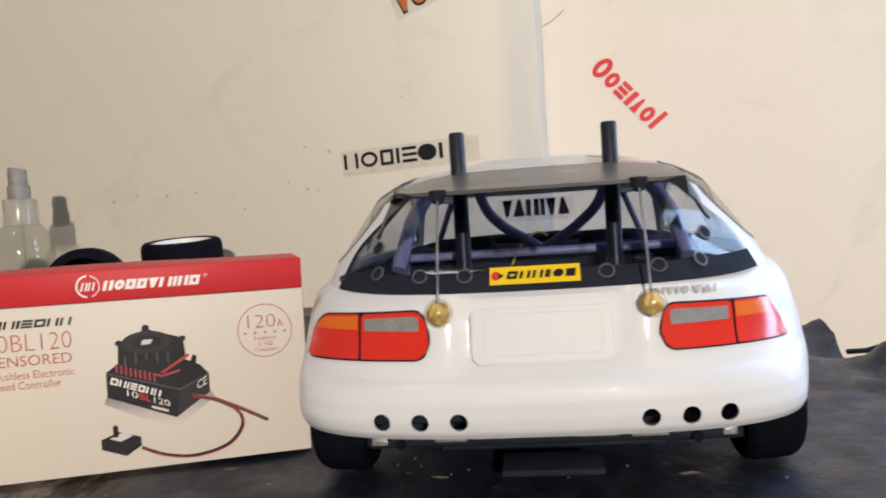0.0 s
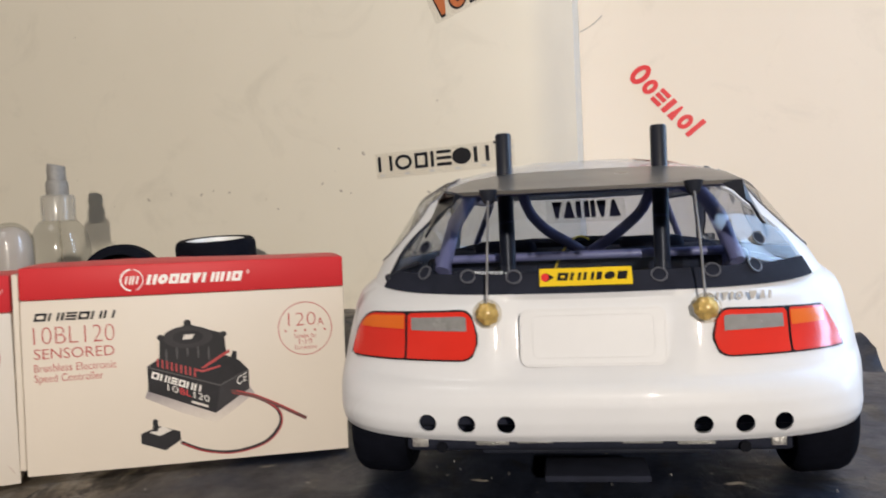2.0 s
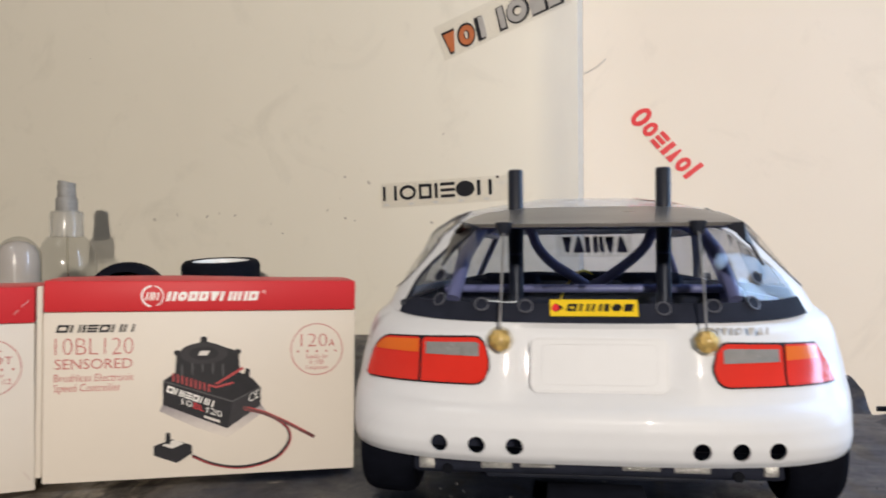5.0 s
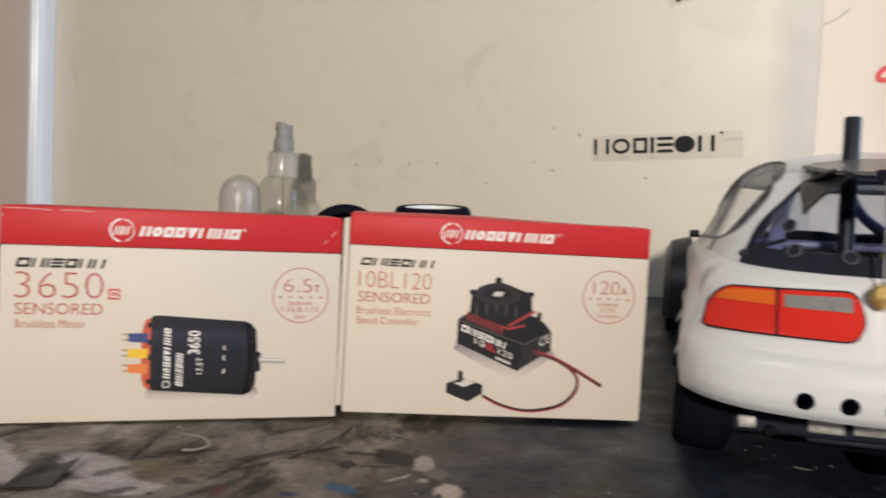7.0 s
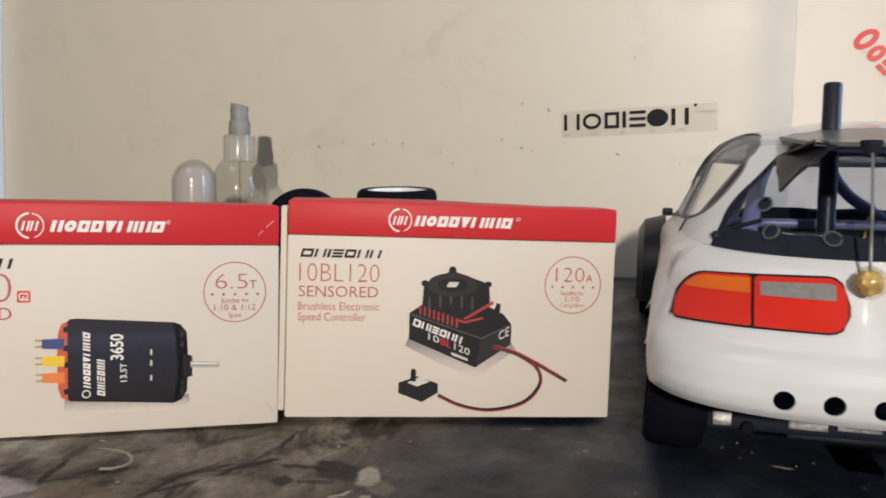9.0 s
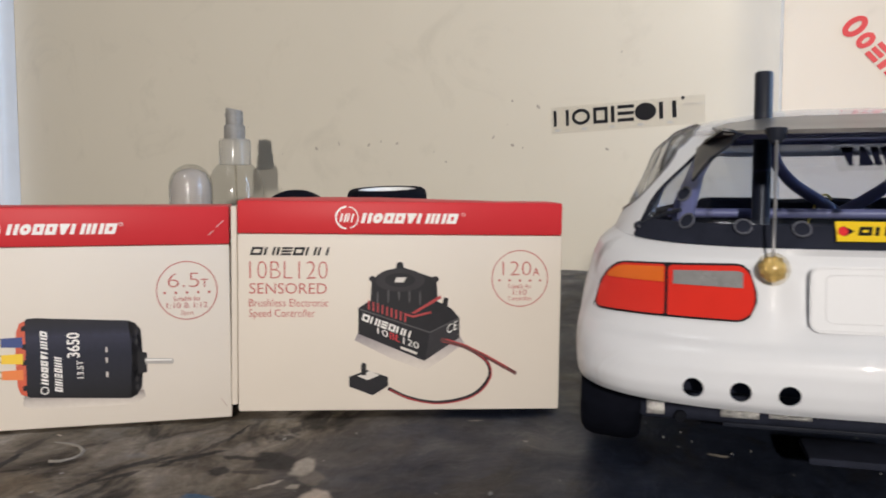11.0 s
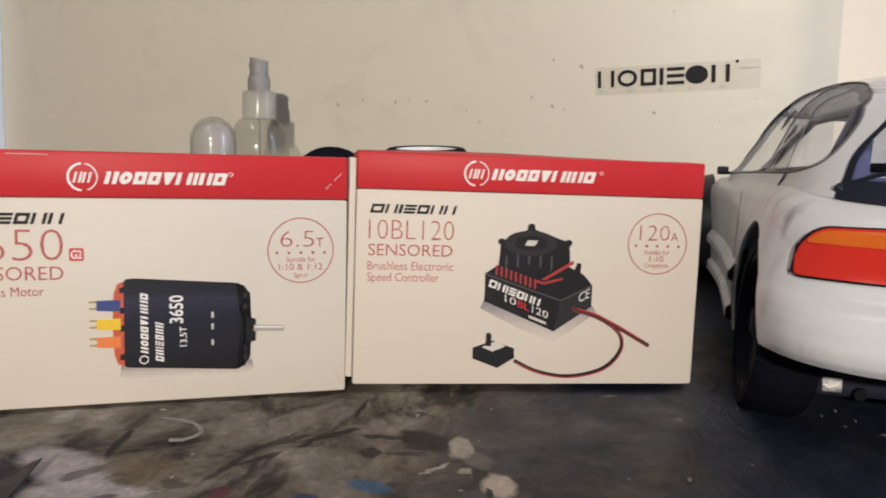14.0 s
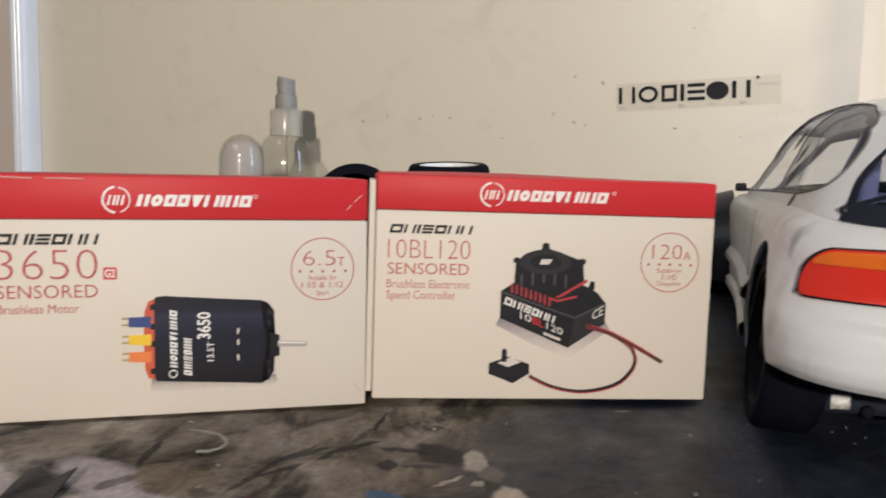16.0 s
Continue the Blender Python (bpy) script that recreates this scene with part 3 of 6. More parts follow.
SERIES = [("frame", 1.1), ("pair", 1), ("bar", 0.26), ("rungs", 1), ("frame", 1), ("pair", 1), ("pair", 1)]

# ---- the room ----
WALL_TURN = -9.4
AT_BOARD = pose(0.0075, 0.4086, 0, 0, 0, WALL_TURN)  # foot of the board's right edge; its face is the local plane y = 0


def table_height(x, y):
    """The worktop lifts a little towards the wall and is not quite flat."""
    t = min(1.0, max(0.0, (y - 0.13) / 0.28))
    rise = 0.026 * t * t * (3 - 2 * t) * min(1.0, max(0.0, (0.16 - x) / 0.2))
    far = min(1.0, max(0.0, (abs(x + 0.1) - 0.3) / 0.2))
    return rise + far * 0.004 * noise.noise((x * 9, y * 9, 0.0))


def bench():
    bm = bmesh.new()
    xs = np.concatenate([np.linspace(-1.35, -0.46, 40), np.linspace(-0.45, 0.186, 130)])
    ys = np.concatenate([np.linspace(-0.62, -0.13, 30), np.linspace(-0.125, 0.62, 130)])
    grid = []
    for x in xs:
        row = []
        for y in ys:
            z = table_height(x, y) + 0.0007 * noise.noise((x * 45, y * 45, 3.0)) + 0.0003 * noise.noise((x * 140, y * 140, 8.0))
            z -= 0.0006
            ex = max(0.0, x - 0.15)
            wob = 0.010 * noise.noise((y * 14, 2.0, 0.0)) + 0.004 * noise.noise((y * 45, 6.0, 0.0))
            row.append(bm.verts.new((x + (wob if x > 0.12 else 0) * min(1, ex / 0.03), y, z + ex * (0.06 + 0.42 * noise.noise((y * 20, x * 26, 1.0)) + 0.2 * noise.noise((y * 52, x * 60, 4.0))) + min(1.0, max(0.0, (x - 0.10) / 0.05)) * 0.0022 * abs(noise.noise((x * 30, y * 22, 7.0))))))
        grid.append(row)
    for a, b in zip(grid, grid[1:]):
        for k in range(len(ys) - 1):
            bm.faces.new((a[k], b[k], b[k + 1], a[k + 1]))
    rim = [e for e in bm.edges if e.is_boundary]
    g = bmesh.ops.extrude_edge_only(bm, edges=rim)
    for v in g["geom"]:
        if isinstance(v, bmesh.types.BMVert):
            v.co.z = -0.04
    return bm


def upright_profile(pts):
    """An upright strip with the given outline seen from above."""
    bm = bmesh.new()
    f = bm.faces.new([bm.verts.new((x, y, -0.5)) for x, y in pts])
    g = bmesh.ops.extrude_face_region(bm, geom=[f])
    bmesh.ops.translate(bm, verts=[v for v in g["geom"] if isinstance(v, bmesh.types.BMVert)], vec=(0, 0, 2.0))
    bmesh.ops.recalc_face_normals(bm, faces=bm.faces[:])
    return bm


def ribbed_trim():
    """A moulding with two rounded ribs."""
    pts = [(-0.8580, -0.0005)]
    for c, r, h in ((-0.8490, 0.0085, 0.015), (-0.8335, 0.0065, 0.020)):
        pts += [(c - r * math.cos(math.pi * k / 10), -0.003 - h * math.sin(math.pi * k / 10)) for k in range(11)]
    return upright_profile(pts + [(-0.827, -0.0005)])


solid("worktop", bench(), M_BENCH, "worn black workbench top with dried paint spills", "workbench", "structure")
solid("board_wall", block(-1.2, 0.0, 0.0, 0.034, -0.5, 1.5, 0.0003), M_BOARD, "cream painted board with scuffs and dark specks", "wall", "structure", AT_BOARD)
for nm, x0, x1, z0, z1 in (("wall_north", -1.6, 0.372, -0.9, 1.52), ("wall_north_low", 0.372, 0.745, -0.9, 0.06), ("wall_north_high", 0.372, 0.745, 0.94, 1.52), ("wall_north_corner", 0.745, 1.2, -0.9, 1.52)):
    solid(nm, block(x0, x1, 0.0355, 0.13, z0, z1), M_WALL, "cream painted wall behind the workbench", "wall", "structure", AT_BOARD)
solid("trim_edge", ribbed_trim(), M_TRIM, "white gloss vertical trim strip with two ribs on the wall", "trim", "structure", AT_BOARD)
solid("wall_panel_side", block(-1.21, -0.8585, -0.010, -0.0005, -0.5, 1.5, 0.002), M_PINK, "dull pinkish wall beside the white trim", "wall", "structure", AT_BOARD)
# Unseen side of the room, added dark to hold the bounced light down.
solid("wall_west", block(-1.5, -1.4, -3.6, 0.9, -0.9, 1.52), M_LOW_BOUNCE, "unseen side wall, darkened to cut bounced light", "wall", "structure")
solid("wall_south", block(-1.5, 0.9, -3.7, -3.6, -0.9, 1.52), M_LOW_BOUNCE, "unseen wall behind the camera, darkened to cut bounced light", "wall", "structure")
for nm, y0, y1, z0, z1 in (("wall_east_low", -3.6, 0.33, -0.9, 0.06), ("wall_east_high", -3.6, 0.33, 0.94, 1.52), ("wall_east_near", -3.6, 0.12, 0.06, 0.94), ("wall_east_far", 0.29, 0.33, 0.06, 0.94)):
    solid(nm, block(0.80, 0.90, y0, y1, z0, z1), M_LOW_BOUNCE, "unseen wall round the window opening, darkened to cut bounced light", "wall", "structure")
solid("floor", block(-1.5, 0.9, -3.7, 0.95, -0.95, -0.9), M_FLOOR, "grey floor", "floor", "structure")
solid("ceiling", block(-1.5, 0.9, -3.7, 0.95, 1.52, 1.57), M_CEIL, "unseen ceiling, darkened to cut bounced light", "ceiling", "structure")

# stickers on the board and the wall


def horizon_sticker():
    ob = thing("wall_sticker", "clear sticker with a black wordmark on the board", "sticker", at=AT_BOARD @ pose(-0.170, -0.0003, 0.1425, 0, -2.2, 0))
    part("film", flat([(-0.002, -0.006), (0.119, -0.006), (0.119, 0.0155), (-0.002, 0.0155)], 0.0002), M_LABEL, ob)
    wordmark(ob, M_INK, [("pair", 1.1), ("ring", 1.3), ("frame", 1.0), ("bar", 0.24), ("rungs", 1.1)], 0.0, 0.0, 0.0128, 0.0655, 0.0026, 0, 0.0004, 0.0025)
    part("dot", disc_flat(0.0745, 0.0064, 0.0082, 0.0068, 0.0004), M_INK, ob)
    wordmark(ob, M_INK, [("pair", 1.0)], 0.0850, 0.0, 0.0128, 0.0130, 0, 0, 0.0004, 0.0030)
    for k in range(5):
        part("small_bar", flat([(0.001 + 0.0225 * k, -0.0042), (0.005 + 0.0225 * k, -0.0042), (0.005 + 0.0225 * k, -0.0024), (0.001 + 0.0225 * k, -0.0024)], 0.0004), M_GREYINK, ob)
    part("registered_dot", disc_flat(0.1030, 0.0145, 0.0012, 0.0012, 0.0004, 12), M_INK, ob)
    part("rule", flat([(0.1025, 0.0092), (0.1195, 0.0092), (0.1195, 0.0098), (0.1025, 0.0098)], 0.0004), M_GREYINK, ob)


def red_sticker():
    ob = thing("wall_sticker", "red wordmark sticker stuck aslant on the cream wall", "sticker", at=AT_BOARD @ pose(0.0445, 0.0349, 0.2135, 0, 49.0, 0))
    wordmark(ob, M_CASRED, [("ring", 1.0)], -0.002, -0.0085, 0.0185, 0.0125, 0, 0.06, stroke=0.0040)
    wordmark(ob, M_CASRED, [("ring", 1.0), ("rungs", 0.95), ("bar", 0.45), ("wedge", 0.62), ("ring", 1.0)], 0.0122, -0.0075, 0.0135, 0.0500, 0.0024, 0.06, stroke=0.0036)
    wordmark(ob, M_CASRED, [("bar", 1.0)], 0.0645, -0.0075, 0.0180, 0.0040, 0, 0.06)


def shop_sticker():
    ob = thing("wall_sticker", "orange and grey wordmark sticker high on the board", "sticker", at=AT_BOARD @ pose(-0.1115, -0.0003, 0.2665, 0, -20.0, 0))
    part("film", flat([(-0.003, -0.004), (0.112, -0.004), (0.112, 0.027), (-0.003, 0.027)], 0.0002), M_LABEL, ob)
    wordmark(ob, M_INK, [("vee", 0.6), ("ring", 0.8), ("pair", 1.3), ("ring", 1.0), ("bar", 0.7), ("rungs", 0.6)], -0.001, -0.0012, 0.0204, 0.108, 0.0008, 0.12, 0.0003, 0.0072)
    wordmark(ob, M_RUST, [("vee", 0.6), ("ring", 0.8)], 0.001, 0.0005, 0.0165, 0.027, 0.003, 0.12, 0.0005)
    wordmark(ob, M_STEELPRINT, [("pair", 1.3), ("ring", 1.0), ("bar", 0.7), ("rungs", 0.6)], 0.0335, 0.0005, 0.018, 0.071, 0.003, 0.12, 0.0005)


horizon_sticker(), red_sticker(), shop_sticker()
solid("pencil_mark", tube(arc((0.0005, 0.0349, 0.2500), (0.0190, 0.0349, 0.2615), (0.0010, 0, -0.0010), 6), 0.0004, 5), M_STEELPRINT, "faint pencil stroke on the cream wall", "mark", "structure", AT_BOARD)

# ---- the radio-controlled car ----
CORNER_N = 2.2
REAR_R, FRONT_R = 0.050, 0.075
LOWER = [  # share of height, half width, rear end, front end
    (0.00, 0.0886, 0.0016, 0.3920),
    (0.05, 0.0890, -0.0006, 0.3950),
    (0.14, 0.0893, -0.0018, 0.3970),
    (0.26, 0.0894, -0.0024, 0.3980),
    (0.34, 0.0892, -0.0020, 0.3980),
    (0.39, 0.0889, -0.0008, 0.3960),
    (0.43, 0.0886, 0.0010, 0.3930),
    (0.62, 0.0876, 0.0026, 0.3900),
    (0.82, 0.0856, 0.0042, 0.3850),
    (0.92, 0.0834, 0.0058, 0.3800),
    (1.00, 0.0788, 0.0085, 0.3740),
]
CABIN = [  # height, half width, rear end, front end
    (0.0735, 0.0788, 0.0085, 0.290),
    (0.0800, 0.0764, 0.0118, 0.281),
    (0.0880, 0.0736, 0.0190, 0.266),
    (0.0960, 0.0706, 0.0275, 0.251),
    (0.1035, 0.0676, 0.0385, 0.237),
    (0.1085, 0.0647, 0.0475, 0.227),
    (0.1130, 0.0606, 0.0570, 0.216),
    (0.1165, 0.0540, 0.0690, 0.205),
    (0.1188, 0.0440, 0.0850, 0.192),
    (0.1222, 0.0200, 0.1150, 0.170),
]
SILL = 0.0292
CABIN_NOSE = 0.050
SIDE_GLASS = [(0.246, 0.0812), (0.222, 0.0925), (0.193, 0.1035), (0.168, 0.1105), (0.146, 0.1150), (0.122, 0.1162), (0.100, 0.1148), (0.083, 0.1118), (0.0715, 0.1085), (0.0625, 0.1045), (0.0550, 0.0990), (0.0500, 0.0930), (0.0482, 0.0880), (0.0520, 0.0845), (0.068, 0.0828), (0.100, 0.0822), (0.145, 0.0818), (0.200, 0.0812)]


def smooth_loop(pts, n=5):
    """A rounded closed line through points."""
    out = []
    for i in range(len(pts)):
        p = [pts[(i + j) % len(pts)] for j in (-1, 0, 1, 2)]
        for k in range(n):
            t = k / n
            out.append(tuple(0.5 * (2 * p[1][c] + (p[2][c] - p[0][c]) * t + (2 * p[0][c] - 5 * p[1][c] + 4 * p[2][c] - p[3][c]) * t * t + (3 * p[1][c] - p[0][c] - 3 * p[2][c] + p[3][c]) * t ** 3) for c in (0, 1)))
    return out


def side_pane(s, off):
    """The big side window as a curved sheet of clear plastic."""
    loop = smooth_loop(SIDE_GLASS)
    ys = sorted(y for y, z in loop)
    bm = bmesh.new()
    cols = []
    for k in range(61):
        y = ys[0] + 0.0002 + (ys[-1] - ys[0] - 0.0004) * (0.5 - 0.5 * math.cos(math.pi * k / 60))
        zs = []
        for (ya, za), (yb, zb) in zip(loop, loop[1:] + loop[:1]):
            if (ya - y) * (yb - y) <= 0 and ya != yb:
                zs.append(za + (zb - za) * (y - ya) / (yb - ya))
        lo, hi = min(zs), max(zs)
        cols.append([bm.verts.new((s * (cabin_x(y, lo + (hi - lo) * j / 12) + off), y, lo + (hi - lo) * j / 12)) for j in range(13)])
    for a, b in zip(cols, cols[1:]):
        for j in range(12):
            bm.faces.new((a[j], b[j], b[j + 1], a[j + 1]))
    return bm


def interp_edge(y):
    """Height of the side windows' upper edge at a place along the car."""
    top = [p for p in SIDE_GLASS if p[1] > 0.084]
    for (ya, za), (yb, zb) in zip(top, top[1:]):
        if yb <= y <= ya:
            return za + (zb - za) * (ya - y) / (ya - yb)
    return 0.1


def smooth_path(pts, n=5):
    """A rounded open line through points."""
    pts = [Vector(p) for p in pts]
    out = []
    for i in range(len(pts) - 1):
        p = [pts[max(0, min(len(pts) - 1, i + j))] for j in (-1, 0, 1, 2)]
        for k in range(n):
            t = k / n
            out.append(0.5 * (2 * p[1] + (p[2] - p[0]) * t + (2 * p[0] - 5 * p[1] + 4 * p[2] - p[3]) * t * t + (3 * p[1] - p[0] - 3 * p[2] + p[3]) * t ** 3))
    return out + [pts[-1]]


def spaced(rows, v):
    """Row v (0 to 1) of a table, by smooth steps between its rows."""
    s = v * (len(rows) - 1)
    k = min(int(s), len(rows) - 2)
    return [a + (b - a) * (s - k) for a, b in zip(rows[k], rows[k + 1])]


def plan_point(w, y0, y1, a, nose=FRONT_R, n=CORNER_N):
    """A point of the outline seen from above: a rounded tail (a from 0 to 1), a straight side (1 to 2), a rounded nose (2 to 3), the other side (3 to 4)."""
    k, f = int(a) % 4, a - int(a)
    ya, yb = y0 + min(REAR_R, 0.4 * (y1 - y0)), y1 - min(nose, 0.4 * (y1 - y0))
    if k in (0, 2):
        t = math.pi * (1 - f) if k == 0 else math.pi * f
        c, q = math.cos(t), math.sin(t) ** (2 / n)
        x = w * math.copysign(abs(c) ** (2 / n), c)
        return (x, ya - (ya - y0) * q) if k == 0 else (x, yb + (y1 - yb) * q)
    return (w, ya + (yb - ya) * f) if k == 1 else (-w, yb + (ya - yb) * f)


def belt(y):
    """Height of the lower body's upper edge: level past the cabin, then falling to the nose."""
    t = max(0.0, (y - 0.25) / 0.148)
    rear = max(0.0, min(1.0, (y - 0.012) / 0.05))
    return 0.0735 + 0.0045 * rear * rear * (3 - 2 * rear) - 0.014 * t * t - 0.002 * t


def lower_at(v, a):
    _, w, y0, y1 = interp_rows(LOWER, v)
    x, y = plan_point(w, y0, y1, a, FRONT_R, squareness(v))
    low = lower_edge(y)
    z = low + v * (belt(y) - low)
    x *= (tuck(y) if x > 0 else 1.0 - 0.25 * (1 - tuck(y))) * (1 + 0.046 * math.exp(-(((y - 0.070) / 0.024) ** 2)) * smooth((0.068 - z) / 0.034))
    return Vector((x * waist(y, v), y + (plate_dip(x, z) if y < 0.03 else 0.0), z))


def smooth(t):
    t = max(0.0, min(1.0, t))
    return t * t * (3 - 2 * t)


def tuck(y):
    """Pulls the tail's corner in a little to fit its outline from the camera."""
    return 1 - 0.044 * smooth((0.054 - y) / 0.026)


def plate_dip(x, z):
    """Depth of the shallow recess round the number plate: a ledge above, running out below."""
    return 0.0036 * smooth((0.0330 - abs(x + 0.0009)) / 0.0120) * smooth((z - 0.0470) / 0.0070) * smooth((0.0742 - z) / 0.0034)


def squareness(v):
    """The bumper's corners are squarer than the tail's above it."""
    return CORNER_N + 0.9 * max(0.0, min(1.0, (0.62 - v) / 0.5))


def lower_edge(y):
    return SILL + 0.0010 * smooth(y / 0.030) - 0.0095 * smooth((y - 0.06) / 0.05)


def waist(y, v):
    """The doors stand in a little between the wheel arches."""
    t = max(0.0, min(1.0, (y - 0.07) / 0.16))
    return 1 - 0.085 * t * t * (3 - 2 * t) * (1 - v * v)


def flank_x(y, z):
    """Half width of the lower body at a place along and up its straight side."""
    v = max(0.0, min(1.0, (z - lower_edge(y)) / (belt(y) - lower_edge(y))))
    return interp_rows(LOWER, v)[1] * waist(y, v)


def cabin_x(y, z):
    """Half width of the cabin at a place along and up its side."""
    lo, hi = 0.0, 1.0
    for _ in range(24):
        v = (lo + hi) / 2
        h, w, y0, y1 = spaced(CABIN, v)
        x, zz = cabin_side(y, v)
        lo, hi = (v, hi) if zz < z else (lo, v)
    return x


def cabin_side(y, v):
    """Half width and height of the cabin's skin at a place along it and a row."""
    h, w, y0, y1 = spaced(CABIN, v)
    ya, yb = y0 + min(REAR_R, 0.4 * (y1 - y0)), y1 - min(CABIN_NOSE, 0.4 * (y1 - y0))
    q = (ya - y) / (ya - y0) if y < ya else (y - yb) / (y1 - yb) if y > yb else 0.0
    return w * max(0.0, 1 - min(1.0, q) ** CORNER_N) ** (1 / CORNER_N), cabin_lift(h, y, v)


def cabin_lift(z, y, v):
    z += (belt(min(y, 0.25)) - 0.0735) * max(0.0, 1 - v * 3.0)
    lift = max(0.0, (z - 0.104) / 0.0150)
    return z + lift * (0.0050 * (y - 0.13) / 0.08 if y < 0.13 else 0.002 * math.sin((y - 0.13) / 0.09 * math.pi))


def interp_rows(rows, v):
    for p, q in zip(rows, rows[1:]):
        if v <= q[0] + 1e-9:
            t = (v - p[0]) / (q[0] - p[0])
            return [a + (b - a) * t for a, b in zip(p, q)]
    return rows[-1]


def rear_y(x, z):
    """How far forward the tail's skin stands at a place across and up."""
    v = (z - SILL) / (0.0740 - SILL)
    _, w, y0, y1 = interp_rows(LOWER, max(0.0, min(1.0, v)))
    n = squareness(v)
    if x > 0:
        x /= tuck(y0 + REAR_R * (1 - max(0.0, 1 - min(1.0, x / 0.97 / w) ** n) ** (1 / n)))
    return y0 + REAR_R * (1 - max(0.0, 1 - min(1.0, abs(x) / w) ** n) ** (1 / n))


def pane_edge(v):
    """How far round the tail the rear window reaches, as a share of the half width: less towards the roof."""
    return 0.905 - 0.012 * smooth(v / 0.2) - 0.190 * smooth((v - 0.15) / 0.45)


def cabin_at(v, a, grow=0.0):
    z, w, y0, y1 = spaced(CABIN, v)
    x, y = plan_point(w + grow, y0 - grow, y1 + grow, a, CABIN_NOSE)
    side, s = side_of(a)
    if side == "rear":
        lim, m = pane_edge(v), abs(s)
        m = m * lim / 0.905 if m < 0.905 else lim + (m - 0.905) * (1 - lim) / 0.095
        ya = y0 - grow + min(REAR_R, 0.4 * (y1 - y0 + 2 * grow))
        x, y = math.copysign(m, s) * (w + grow), ya - (ya - y0 + grow) * max(0.0, 1 - m ** CORNER_N) ** (1 / CORNER_N)
    return Vector((x, y, cabin_lift(z + grow * 0.6, y, v)))


def outline():
    """Places round the outline, for plan_point."""
    return [k / 120 for k in range(120)] + [1 + k / 70 for k in range(70)] + [2 + k / 48 for k in range(48)] + [3 + k / 70 for k in range(70)]


def skin(at, vs, angs, keep):
    """A sheet over rows vs and directions angs, of the cells that keep(v, a) allows."""
    bm = bmesh.new()
    verts = {}

    def vert(i, k):
        k %= len(angs)
        if (i, k) not in verts:
            verts[i, k] = bm.verts.new(at(vs[i], angs[k]))
        return verts[i, k]

    for i in range(len(vs) - 1):
        for k in range(len(angs)):
            a = angs[k]
            b = angs[k + 1] if k + 1 < len(angs) else 4.0
            if keep((vs[i] + vs[i + 1]) / 2, (a + b) / 2):
                bm.faces.new((vert(i, k), vert(i, k + 1), vert(i + 1, k + 1), vert(i + 1, k)))
    return bm


def thicken(bm, t):
    """Gives a sheet a thickness inwards."""
    bmesh.ops.recalc_face_normals(bm, faces=bm.faces[:])
    bm.normal_update()
    src = list(bm.verts)
    inner = {v: bm.verts.new(v.co - v.normal * t) for v in src}
    faces, rim = list(bm.faces), [e for e in bm.edges if e.is_boundary]
    for f in faces:
        bm.faces.new([inner[v] for v in reversed(f.verts)])
    for e in rim:
        a, b = e.verts
        bm.faces.new((a, b, inner[b], inner[a]))
    bmesh.ops.recalc_face_normals(bm, faces=bm.faces[:])
    return bm


def cut(bm, cutters, name, mat):
    """Cuts the cutters' solids out of bm; gives a finished mesh."""
    ob = new(name, mesh_of(bm, name, mat, False))
    tool = bmesh.new()
    for c in cutters:
        join(tool, c)
    bmesh.ops.recalc_face_normals(tool, faces=tool.faces[:])
    tob = new("cutter", mesh_of(tool, "cutter", mat, False))
    mod = ob.modifiers.new("cut", "BOOLEAN")
    mod.operation, mod.solver, mod.object, mod.use_self = "DIFFERENCE", "EXACT", tob, True
    bpy.context.view_layer.update()
    me = bpy.data.meshes.new_from_object(ob.evaluated_get(bpy.context.evaluated_depsgraph_get()))
    ob.modifiers.clear()
    ob.data = me
    bpy.data.objects.remove(tob)
    me.polygons.foreach_set("use_smooth", [True] * len(me.polygons))
    me.set_sharp_from_angle(angle=radians(35))
    return ob


def side_of(a):
    """'rear', 'front', 'left' or 'right', and how far along that side, -1 to 1."""
    k, f = int(a) % 4, a - int(a)
    if k in (0, 2):
        c = math.cos(math.pi * (1 - f) if k == 0 else math.pi * f)
        return ("rear", "", "front")[k], math.copysign(abs(c) ** (2 / CORNER_N), c)
    return ("right", 2 * f - 1) if k == 1 else ("left", 1 - 2 * f)


V_BELT, V_TOP, V_ROOF = 0.055, 0.555, 0.60  # share of the cabin's rows at which the windows begin and end


def glass_kind(v, a):
    """Which pane, if any, the cabin's skin is at a row and direction."""
    side, s = side_of(a)
    if side == "rear" and abs(s) < 0.905 and v < V_TOP - 0.01:
        return "rear"
    if side == "front" and abs(s) < 0.93 and 0.08 < v < V_TOP:
        return "front"
    return ""


